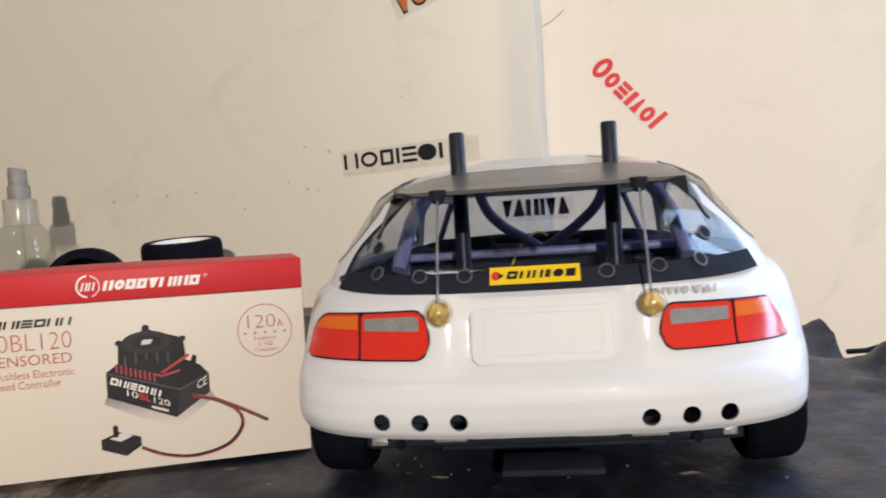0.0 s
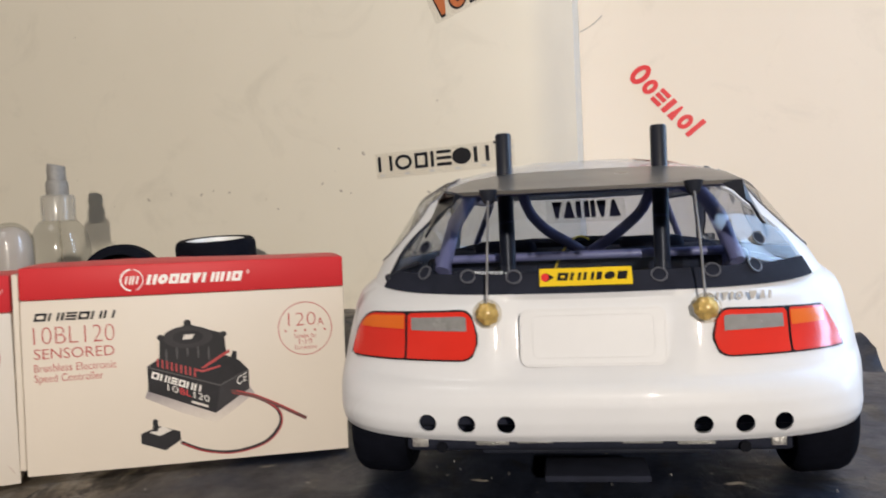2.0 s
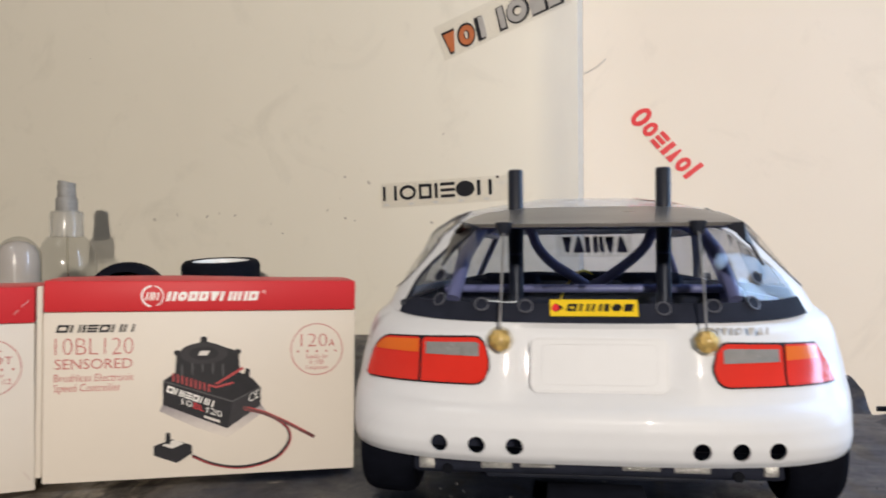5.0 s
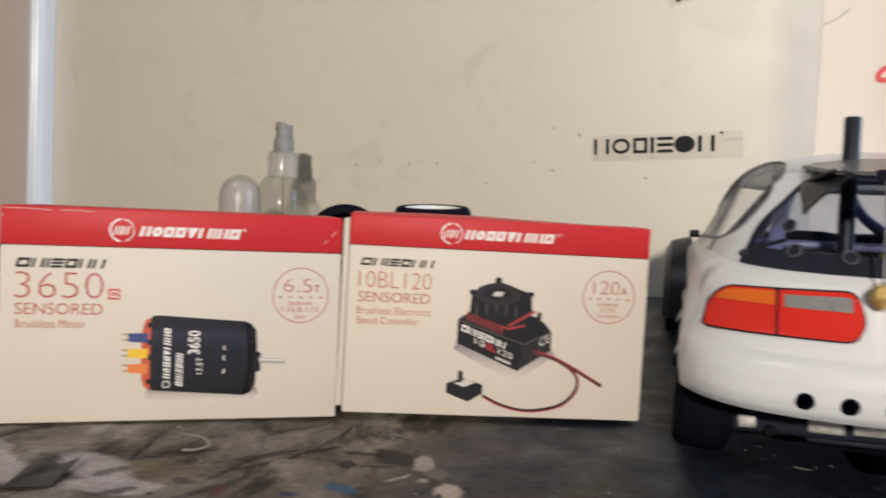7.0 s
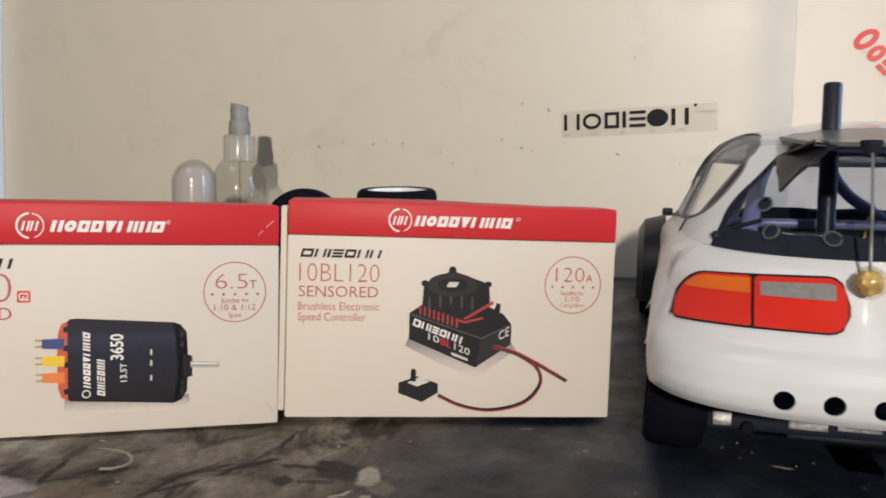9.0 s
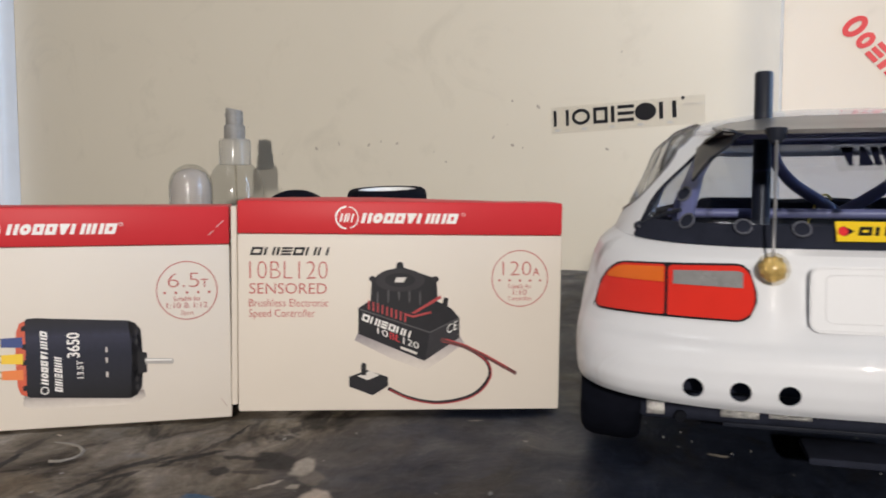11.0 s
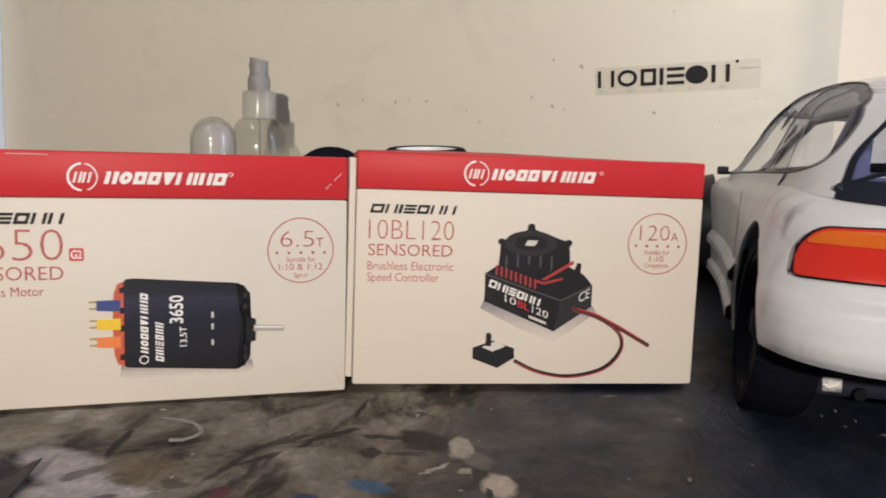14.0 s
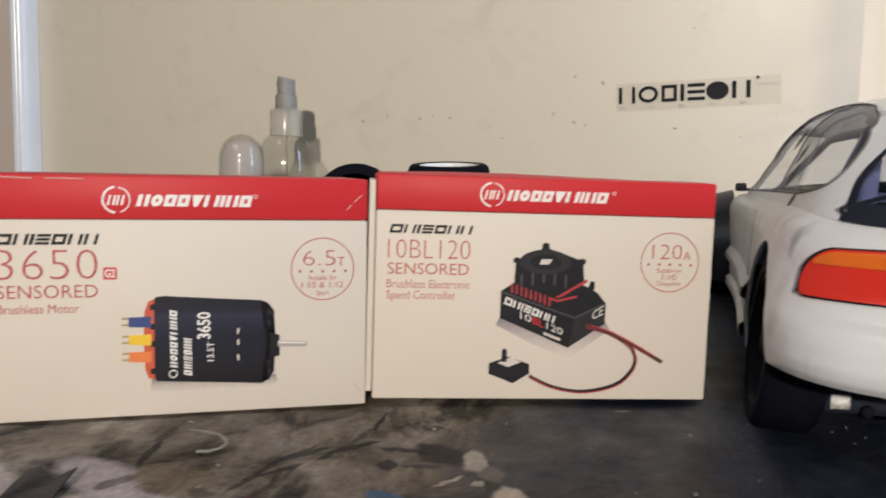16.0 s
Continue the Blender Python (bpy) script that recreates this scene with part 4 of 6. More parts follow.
def wheel(parent, x, y, r=0.0312, w=0.024, rim_mat=None, turn=0.0, camber=0.0):
    """A wheel: rubber tyre and dished rim with five spokes; x is its middle, camber leans its top inwards."""
    ax = pose(x, y, r, 0, 90 if x > 0 else -90, 0)
    if turn:
        ax = pose(x, y, r, 0, 0, turn) @ pose(0, 0, 0, 0, 90 if x > 0 else -90, 0)
    if camber:
        ax = pose(x, y, 0, 0, camber if x < 0 else -camber, 0) @ pose(0, 0, r, 0, 90 if x > 0 else -90, 0)
    h = w / 2
    t = part("tyre", lathe([(0.024, -h), (0.028, -h), (r - 0.001, -h * 0.86), (r, -h * 0.6), (r, h * 0.6), (r - 0.001, h * 0.86), (0.028, h), (0.024, h), (0.0236, h * 0.8), (0.0236, -h * 0.8), (0.024, -h)], 48, False), M_TYRE, parent, at=ax)
    bm = lathe([(0.0236, -h * 0.9), (0.0238, h * 0.92), (0.0222, h * 0.95), (0.0212, h * 0.7), (0.0205, h * 0.2), (0.0205, -h * 0.9)], 40, False)
    for k in range(5):
        join(bm, block(-0.0022, 0.0022, 0.003, 0.0212, h * 0.35, h * 0.62, 0.0006), pose(0, 0, 0, 0, 0, 72 * k))
    join(bm, lathe([(0.0, -h * 0.2), (0.0055, -h * 0.2), (0.0055, h * 0.7), (0.0035, h * 0.85), (0.0, h * 0.85)], 20, False))
    join(bm, lathe([(0.0, -h * 0.35), (0.0207, -h * 0.35), (0.0207, -h * 0.25), (0.0, -h * 0.25)], 36, False))
    part("rim", bm, rim_mat or M_RIM, t)
    return t


def car():
    ob = thing("model_car", "white radio-controlled model hatchback seen from behind, on the workbench", "model car")
    angs = outline()
    vs = [k / 46 for k in range(47)]
    lower = skin(lower_at, vs, angs, lambda v, a: True)
    thicken(lower, 0.0011)
    cutters = []
    for y, z, r in ((0.0740, 0.0305, 0.0352), (0.323, 0.0315, 0.0340)):
        for s in (-1, 1):
            cutters.append(join(bmesh.new(), lathe([(r, -0.035), (r, 0.035)], 56), pose(s * 0.092, y, z, 0, 90, 0)))
    for x in (-0.0525, -0.0402, -0.0280, 0.0298, 0.0418, 0.0532):
        z = 0.0351 if x < 0 else 0.0347
        cutters.append(join(bmesh.new(), lathe([(0.0028, -0.03), (0.0028, 0.03)], 24), pose(x, 0.0, z, 90, 0, 0)))
    body = cut(lower, cutters, "lower_body", M_BODY)
    body.parent = ob
    # bonnet and the shelf under the cabin
    bm = bmesh.new()
    rows = []
    for k in range(41):
        y = 0.012 + 0.3602 * k / 40
        w, y0, y1 = 0.0765, 0.0095, 0.3740
        q = max(0.0, (y - (y1 - FRONT_R)) / FRONT_R)
        hw = w * max(0.0, 1 - q ** CORNER_N) ** (1 / CORNER_N)
        rows.append([bm.verts.new((hw * u, y, belt(y) + 0.004 * (1 - u * u) * min(1.0, max(0.0, (y - 0.24) / 0.05)) - 0.0012 * (y < 0.24))) for u in [j / 10 - 1 for j in range(21)]])
    for i, (a, b) in enumerate(zip(rows, rows[1:])):
        if a[0].co.y > 0.255:
            for j in range(20):
                bm.faces.new((a[j], a[j + 1], b[j + 1], b[j]))
    bmesh.ops.delete(bm, geom=[v for v in bm.verts if not v.link_faces], context="VERTS")
    part("bonnet", thicken(bm, 0.001), M_BODY, ob)
    # cabin shell
    cv = [V_BELT * k / 2 for k in range(2)] + [V_BELT + (V_TOP - V_BELT) * k / 20 for k in range(21)] + [V_TOP + (V_ROOF - V_TOP) * k / 2 for k in (1, 2)] + [V_ROOF + (1 - V_ROOF) * k / 13 for k in range(1, 14)]

    def side_openings():
        made = []
        for s in (-1, 1):
            prism = bmesh.new()
            f = prism.faces.new([prism.verts.new((s * 0.030, y, z)) for y, z in smooth_loop(SIDE_GLASS)])
            g = bmesh.ops.extrude_face_region(prism, geom=[f])
            bmesh.ops.translate(prism, verts=[v for v in g["geom"] if isinstance(v, bmesh.types.BMVert)], vec=(s * 0.09, 0, 0))
            made.append(prism)
        return made

    shell = skin(cabin_at, cv, angs, lambda v, a: not glass_kind(v, a) and v < V_ROOF)
    cut(thicken(shell, 0.0010), side_openings(), "cabin_shell", M_BODY).parent = ob
    roof = skin(cabin_at, cv, angs, lambda v, a: v > V_ROOF)
    bmesh.ops.contextual_create(roof, geom=[e for e in roof.edges if e.is_boundary and all(v.co.z > 0.1185 for v in e.verts)])
    tagged(cut(thicken(roof, 0.0010), side_openings(), "roof", M_ROOF), "thinly painted white roof, a little see-through").parent = ob
    for kind, nm, mat in (("rear", "rear_window", M_TINT), ("front", "windscreen", M_CLEAR)):
        sheet = skin(cabin_at, cv, angs, lambda v, a: glass_kind(v, a) == kind)
        pane = part(nm, sheet, mat, ob, "clear plastic " + nm.replace("_", " "))
        pane.visible_shadow = False
    # black border of the rear window
    lowv = lambda v, a: glass_kind(v, a) == "rear" and (v < 0.098 or (side_of(a)[1] < -0.880 and v < 0.5))
    border = skin(lambda v, a: cabin_at(v, a, 0.0003), cv, angs, lowv)
    part("window_border", border, M_MATT, ob, "hand-painted black border of the rear window")
    # thin dark lines round the side windows
    for s in (-1, 1):
        pane = part("side_window", side_pane(s, -0.0005), M_CLEAR, ob, "clear plastic side window")
        pane.visible_shadow = False
        loop = smooth_loop(SIDE_GLASS)
        edge = [(s * (cabin_x(y, z) + 0.0001), y, z) for y, z in loop]
        part("window_line", tube(edge + edge[:1], 0.00045, 6), M_PENCIL, ob, "grey painted line round the side window")
        band = bmesh.new()
        my, mz = sum(p[0] for p in loop) / len(loop), sum(p[1] for p in loop) / len(loop)
        rows = []
        for k, (y, z) in enumerate(loop + loop[:1]):
            t = 0.0022 + 0.0009 * noise.noise((k * 0.35, s, 2.0))
            d = Vector((my - y, (mz - z) * 1.6)).normalized()
            rows.append([band.verts.new((s * (cabin_x(y + d.x * t * q, z + d.y * t * q) - 0.0003), y + d.x * t * q, z + d.y * t * q)) for q in (0.0, 0.6, 1.0)])
        for a, b in zip(rows, rows[1:]):
            for j in (0, 1):
                band.faces.new((a[j], b[j], b[j + 1], a[j + 1]))
        part("masking_haze", band, M_HAZE, ob, "grey masking residue along the window's edge").visible_shadow = False
        # the clear pillar between the side windows, with rubbed marker on it
        ahead = smooth_path([(0.1260, 0.0822), (0.1275, 0.0900), (0.1255, 0.0985), (0.1200, 0.1060), (0.1130, 0.1110), (0.1060, 0.1140)])
        behind = smooth_path([(0.0830, 0.0830), (0.0870, 0.0890), (0.0895, 0.0950), (0.0895, 0.1010), (0.0875, 0.1065), (0.0840, 0.1110)])
        film = bmesh.new()
        rows = [[film.verts.new((s * (cabin_x(p[0] + (q[0] - p[0]) * f, p[1] + (q[1] - p[1]) * f) + 0.00015), p[0] + (q[0] - p[0]) * f, p[1] + (q[1] - p[1]) * f)) for f in (0.0, 0.25, 0.5, 0.75, 1.0)] for p, q in zip(ahead, behind)]
        for a, b in zip(rows, rows[1:]):
            for j in range(4):
                film.faces.new((a[j], b[j], b[j + 1], a[j + 1]))
        part("pillar_film", film, M_PILLAR, ob, "cloudy unpainted pillar").visible_shadow = False
        for line, r in ((ahead, 0.00038), (behind, 0.00026)):
            part("pillar_line", tube([(s * (cabin_x(y, z) + 0.0002), y, z) for y, z in line], r, 6), M_PENCIL, ob)
        for cy, cz, wide, high, teeth in ((0.1370, 0.1035, 0.0090, 0.0040, 3), (0.1120, 0.0970, 0.0085, 0.0034, 4), (0.1060, 0.0890, 0.0085, 0.0056, 5), (0.0800, 0.0795, 0.0040, 0.0036, 4)):
            zig = []
            for k in range(2 * teeth + 1):
                f = k / (2 * teeth)
                zig.append((cy + wide * (f - 0.5) + 0.0012 * noise.noise((k * 0.9, cy * 90, 1.0)), cz + high * (0.5 if k % 2 else -0.5) + 0.004 * (0.5 - f)))
            part("marker_scribble", tube([(s * (cabin_x(y, z) + 0.0004), y, z) for y, z in zig], 0.00032, 5), M_SCRIBBLE, ob)
        for k in range(9):
            y = 0.1180 + 0.0105 * k
            z = interp_edge(y)
            part("edge_dash", tube([(s * (cabin_x(y + d, z - h) + 0.0003), y + d, z - h) for d, h in ((0.0, 0.0), (-0.0026, 0.0014), (-0.0040, 0.0030))], 0.00030, 5), M_SCRIBBLE, ob)
        # ridged side skirt between the wheels
        skirt = bmesh.new()
        rows = [[skirt.verts.new((s * (flank_x(y, z) + o), y, z)) for o, z in ((-0.0004, 0.0478), (0.0026, 0.0432), (0.0026, 0.0400), (0.0004, 0.0388), (0.0004, 0.0305), (0.0026, 0.0285), (0.0028, 0.0245), (-0.0004, 0.0222))] for y in [0.112 + 0.174 * k / 16 for k in range(17)]]
        for a, b in zip(rows, rows[1:]):
            for j in range(7):
                skirt.faces.new((a[j], b[j], b[j + 1], a[j + 1]))
        bmesh.ops.recalc_face_normals(skirt, faces=skirt.faces[:])
        part("side_skirt", skirt, M_BODY, ob, "ridged white side skirt", smooth=False)
        seam = [(0.146, 0.0735), (0.139, 0.0700), (0.133, 0.0650), (0.129, 0.0580), (0.127, 0.0500), (0.128, 0.0420)]
        part("door_seam", tube([(s * (flank_x(y, z) + 0.0001), y, z) for y, z in seam], 0.00028, 5), M_STEELPRINT, ob)
        # black front fenders
        bm = bmesh.new()
        ringp = []
        for k in range(25):
            a = radians(-8 + 196 * k / 24)
            ringp.append([bm.verts.new((s * xx, 0.323 + rr * math.cos(a), max(0.022, 0.0315 + rr * math.sin(a)))) for rr, xx in ((0.0355, 0.0800), (0.0357, 0.0960), (0.0372, 0.0968), (0.0440, 0.0930), (0.0475, 0.0800))])
        for a, b in zip(ringp, ringp[1:]):
            for j in range(4):
                bm.faces.new((a[j], a[j + 1], b[j + 1], b[j]))
        part("front_fender", thicken(bm, 0.0008), M_BLACK, ob, "black front fender")
        m = part("wing_mirror", join(block(-0.003, 0.003, -0.0022, 0.0022, -0.0022, 0.0024, 0.001), block(-0.002, 0.007, -0.001, 0.001, -0.002, -0.0004, 0.0004)), M_BLACK, ob, at=pose(s * 0.0800, 0.262, 0.0815, 0, 0, 0 if s < 0 else 180))
    for x in (-1, 1):
        wheel(ob, x * 0.0802, 0.0715, 0.0305, 0.0200, camber=4.5)
        # Added black plate that stands for the shade inside the wheel arch.
        part("arch_backing", block(x * 0.0655 - 0.0006, x * 0.0655 + 0.0006, 0.034, 0.118, 0.024, 0.0735), M_MATT, ob)
        wheel(ob, x * 0.0825, 0.323)

    # tail lamps on the tail's curved skin
    def patch(x0, x1, zlo, zhi, off, n=26):
        bm = bmesh.new()
        cols = []
        for k in range(n + 1):
            x = x0 + (x1 - x0) * k / n
            lo, hi = zlo(x), zhi(x)
            cols.append([bm.verts.new((x * (1 + off / 0.08 * (abs(x) / 0.08) ** 4), rear_y(x, lo + (hi - lo) * j / 6) - off, lo + (hi - lo) * j / 6)) for j in range(7)])
        for a, b in zip(cols, cols[1:]):
            for j in range(6):
                bm.faces.new((a[j], b[j], b[j + 1], a[j + 1]))
        bmesh.ops.recalc_face_normals(bm, faces=bm.faces[:])
        for f in bm.faces:
            if f.normal.y > 0:
                f.normal_flip()
        return bm

    def rounded(x0, x1, z0, z1, r0, r1):
        """Lower and upper edge of a lamp with corner radii r0 at x0 and r1 at x1."""
        def inset(x, below=False):
            out = 0.0
            for e, r in ((x0, r0), (x1, r1 * (0.22 if below else 1.5))):
                d = abs(x - e)
                if d < r:
                    out = max(out, r - math.sqrt(max(0.0, r * r - (r - d) ** 2)))
            return out
        tilt = lambda x: 0.0016 * (abs(x) - 0.06) / 0.02
        return (lambda x: z0 + inset(x, True) - tilt(x) * 0.1), (lambda x: z1 - inset(x) * (1.5 if r0 else 1) - tilt(x) * 0.5)

    for s in (-1, 1):
        z1, r1, dx = (0.0685, 0.0065, 0.0) if s < 0 else (0.0670, 0.0012, 0.0019)
        out = 0.0823 if s < 0 else 0.0797
        lean = (lambda h: h) if s < 0 else (lambda h: lambda x: h(x) - 0.0105 * max(0.0, (x - 0.0712) / (out - dx - 0.0712)))
        lo, hi = rounded(0.0362 - dx, out - dx, 0.0533, z1, 0.0052, r1)
        hi = lean(hi)
        lamp = part("tail_lamp", patch(s * (0.0362 - dx), s * (out - dx), lambda x: lo(abs(x)), lambda x: hi(abs(x)), 0.0005), M_INK, ob, "red and amber tail lamp outlined in black")
        lo2, hi2 = rounded(0.0368 - dx, 0.0598 - dx, 0.0539, z1 - 0.0006, 0.0049, 0.0004)
        part("inner_lens", patch(s * (0.0368 - dx), s * (0.0598 - dx), lambda x: lo2(abs(x)), lambda x: hi2(abs(x)), 0.0009), M_RED, lamp)
        lo3, hi3 = rounded(0.0606 - dx, out - 0.0011 - dx, 0.0539, z1 - 0.0005, 0.0004, r1 * 0.95)
        hi3 = lean(hi3)
        part("outer_lens", patch(s * (0.0606 - dx), s * (out - 0.0011 - dx), lambda x: lo3(abs(x)), lambda x: hi3(abs(x)), 0.0009), M_RED, lamp)
        part("reflector", patch(s * (0.0398 - dx), s * (0.0583 - dx), lambda x: z1 - 0.0058, lambda x: hi2(abs(x)) - 0.0014, 0.0012), M_GREY, lamp, "grey reversing lens")
        part("amber_lens", patch(s * (0.0609 - dx), s * ((0.0775 if s < 0 else 0.0725) - dx), lambda x: z1 - 0.0055, lambda x: hi3(abs(x)) - 0.0006, 0.0012), M_ORANGE, lamp, "amber turn lens")

    # number plate recess, blank
    plate = part("plate_panel", flat(round_rect(-0.0231, 0.0210, 0.0, 0.0178, 0.0030), 0.0006), M_PLATE, ob, "blank white number plate in a shallow recess", at=pose(0, 0.0042, 0.0516, -7.0))
    for x0, x1, z0, z1 in ((-0.0192, 0.0172, 0.0026, 0.0155), (-0.0225, 0.0204, 0.0006, 0.0172)):
        pr2 = round_rect(x0, x1, z0, z1, 0.0020)
        part("plate_emboss", tube([(x, -0.0005, z) for x, z in pr2 + pr2[:1]], 0.00020, 6), M_PLATE, plate)
    for s in (-1, 1):
        rg = [(-0.0009 + s * 0.0112 + 0.0040 * math.cos(2 * math.pi * k / 24), -0.0005, 0.0096 + 0.0040 * math.sin(2 * math.pi * k / 24)) for k in range(25)]
        part("plate_emboss", tube(rg, 0.00010, 6), M_PLATE, plate)
    wordmark(ob, M_PALEGREY, [("ring", 1.0), ("bar", 0.3), ("vee", 0.7), ("bar", 0.3), ("ring", 0.8), ("bar", 0.02), ("vee", 0.9), ("wedge", 0.7), ("bar", 0.3)], 0.0, 0, 0.0024, 0.0205, 0.0008, 0.2, 0.0002, 0.0006, at=pose(0.0325, rear_y(0.0325, 0.0700) - 0.0003, 0.0700, -12, 0, 10))

    # spoiler lip with drooping end fins
    bm = bmesh.new()
    rows = []
    for k in range(41):
        u = k / 20 - 1
        q, rag = u ** 4, 0.0005 * noise.noise((u * 14, 1.0, 5.0))
        rows.append([bm.verts.new(p) for p in ((0.0003 + 0.0460 * u, 0.0130 + 0.0025 * q, 0.1063 + 0.0002 * q), (0.0008 + 0.0475 * u, 0.033 + 0.003 * q, 0.1095 - 0.0010 * q), (0.0018 + 0.0488 * u, 0.054 + 0.004 * q, 0.1129 - 0.0022 * q), (0.0028 + 0.0497 * u, 0.073 + 0.003 * q + rag, 0.1152 - 0.0030 * q + rag))])
    for a, b in zip(rows, rows[1:]):
        for j in range(3):
            bm.faces.new((a[j], b[j], b[j + 1], a[j + 1]))
    sp = part("roof_spoiler", thicken(bm, 0.0012), M_SPOILER, ob, "satin charcoal roof spoiler")
    for s in (-1, 1):
        bm = bmesh.new()
        pts = [(s * x, y, z) for x, y, z in ((0.0400, 0.0140, 0.1054), (0.0460, 0.0140, 0.1064), (0.0525, 0.0400, 0.1030), (0.0540, 0.0205, 0.0925), (0.0490, 0.0165, 0.0990))]
        rim = [Vector(p) for p in pts]
        edge = []
        for k in range(5):
            for q in range(5):
                p = rim[k].lerp(rim[(k + 1) % 5], q / 5)
                edge.append(p + Vector((0.5, 0.3, 0.8)) * 0.0008 * noise.noise(p * 330) * (q > 0))
        bm.faces.new([bm.verts.new(p) for p in edge])
        bmesh.ops.triangulate(bm, faces=bm.faces[:])
        part("end_fin", thicken(bm, 0.0008), M_BLACK, sp, "ragged black end flap")
    # Reflecting lip painted bluish; its height follows the camera's line of sight.
    lip = bmesh.new()
    rows = [[lip.verts.new((0.0008 + 0.0465 * u, 0.034 + 0.004 * u ** 4, z)) for z in (0.1080 - 0.0006 * u * u, 0.1056 - 0.0006 * u * u)] for u in [k / 12 - 1 for k in range(25)]]
    for a, b in zip(rows, rows[1:]):
        lip.faces.new((a[0], b[0], b[1], a[1]))
    part("spoiler_lip", thicken(lip, 0.0010), M_CAGE, sp, "lip under the spoiler, its bluish reflection painted in")
    # red decal on the roof, seen edge on
    def roof_z(x, y):
        v = min((k / 200 for k in range(201)), key=lambda k: abs(spaced(CABIN, k)[1] - abs(x)))
        return cabin_lift(spaced(CABIN, v)[0], y, v)

    bm = bmesh.new()
    mid = bm.verts.new((0.034, 0.138, roof_z(0.034, 0.138) + 0.0005))
    ringv = [bm.verts.new((0.034 + 0.011 * math.cos(a), 0.138 + 0.020 * math.sin(a), roof_z(0.034 + 0.011 * math.cos(a), 0.138 + 0.020 * math.sin(a)) + 0.0005)) for a in [2 * math.pi * k / 28 for k in range(28)]]
    for a, b in zip(ringv, ringv[1:] + ringv[:1]):
        bm.faces.new((mid, a, b))
    part("roof_decal", bm, M_CASRED, ob, "red roof decal")
    # body posts through the roof
    for x in (-0.0302, 0.0290):
        part("body_post", lathe([(0.0, 0.0), (0.0031, 0.0), (0.0031, 0.0860), (0.0026, 0.0868), (0.0, 0.0868)], 24, False), M_BLACK, ob, "black body post through the roof", at=pose(x, 0.0755, 0.0440))

    # roll cage
    def rod(name, pts, r=0.0021):
        return part(name, tube(pts, r, 10), M_CAGE, ob)

    rod("cage_hoop", [(-0.060, 0.105, 0.06), (-0.058, 0.105, 0.085), (-0.050, 0.105, 0.104), (-0.040, 0.105, 0.109), (0.040, 0.105, 0.109), (0.050, 0.105, 0.104), (0.058, 0.105, 0.085), (0.060, 0.105, 0.06)])
    rod("cage_brace", smooth_path([(-0.0255, 0.106, 0.1110), (-0.0240, 0.107, 0.1050), (-0.0212, 0.109, 0.0985), (-0.0150, 0.112, 0.0918), (-0.0065, 0.115, 0.0862), (0.0005, 0.118, 0.0815)]), 0.0023)
    rod("cage_brace", smooth_path([(0.0300, 0.106, 0.1105), (0.0280, 0.107, 0.1045), (0.0245, 0.109, 0.0980), (0.0175, 0.112, 0.0915), (0.0095, 0.115, 0.0855), (0.0030, 0.118, 0.0815)]), 0.0023)
    rod("cage_crossbar", [(-0.062, 0.095, 0.0812), (0.062, 0.095, 0.0812)], 0.0018)
    for s in (-1, 1):
        rod("cage_stay", [(s * 0.0465, 0.100, 0.107), (s * 0.0520, 0.085, 0.096), (s * 0.0560, 0.072, 0.078)], 0.0030)
        rod("cage_front_leg", [(s * 0.048, 0.105, 0.106), (s * 0.046, 0.20, 0.106), (s * 0.062, 0.255, 0.080)], 0.0018)
    # interior
    part("interior_tray", block(-0.058, 0.058, 0.034, 0.250, 0.0690, 0.0712, 0.0008), M_BLACK, ob)
    shelf = block(-0.068, 0.068, 0.105, 0.240, 0.0724, 0.0815, 0.003, 3)
    part("parcel_shelf", shelf, M_MATT, ob)
    bm = bmesh.new()
    rows = []
    for k in range(25):
        x = -0.070 + 0.140 * k / 24
        top = 0.0862 - 0.0050 * (x / 0.070) ** 4 + 0.0008 * noise.noise((x * 60, 0, 0))
        rows.append([bm.verts.new((x, y, z)) for y, z in ((0.190, 0.0724), (0.191, top - 0.002), (0.196, top), (0.255, top - 0.002), (0.260, 0.0724))])
    for a, b in zip(rows, rows[1:]):
        for j in range(5):
            bm.faces.new((a[j], b[j], b[(j + 1) % 5], a[(j + 1) % 5]))
    bm.faces.new(rows[0])
    bm.faces.new(rows[-1])
    bmesh.ops.recalc_face_normals(bm, faces=bm.faces[:])
    part("dashboard", bm, M_MATT, ob)
    for x in (-0.036, 0.034):
        part("seat_back", block(x - 0.015, x + 0.015, 0.150, 0.158, 0.074, 0.0868, 0.004, 3), M_MATT, ob)
    part("wire", tube(arc((-0.012, 0.10, 0.076), (0.004, 0.15, 0.086), (0, 0, 0.006)), 0.0005, 6), M_YELTAB, ob, "yellow wire")

    # holes round the rear window's lower edge: rings, their dark inside painted as discs
    for x, z in ((-0.0550, 0.0795), (-0.0395, 0.0788), (-0.0245, 0.0785), (0.0200, 0.0780), (0.0365, 0.0786), (0.0505, 0.0790), (-0.0560, 0.0875), (0.0540, 0.0868)):
        vv = min(range(200), key=lambda k: abs(cabin_at(k / 200, 0.5).z - z)) / 200
        a = min((q for q in np.linspace(0, 0.999, 700)), key=lambda q: abs(cabin_at(vv, q).x - x))
        p = cabin_at(vv, a)
        turn = 0.0 if abs(x) < 0.04 else (-30 if x < 0 else 30)
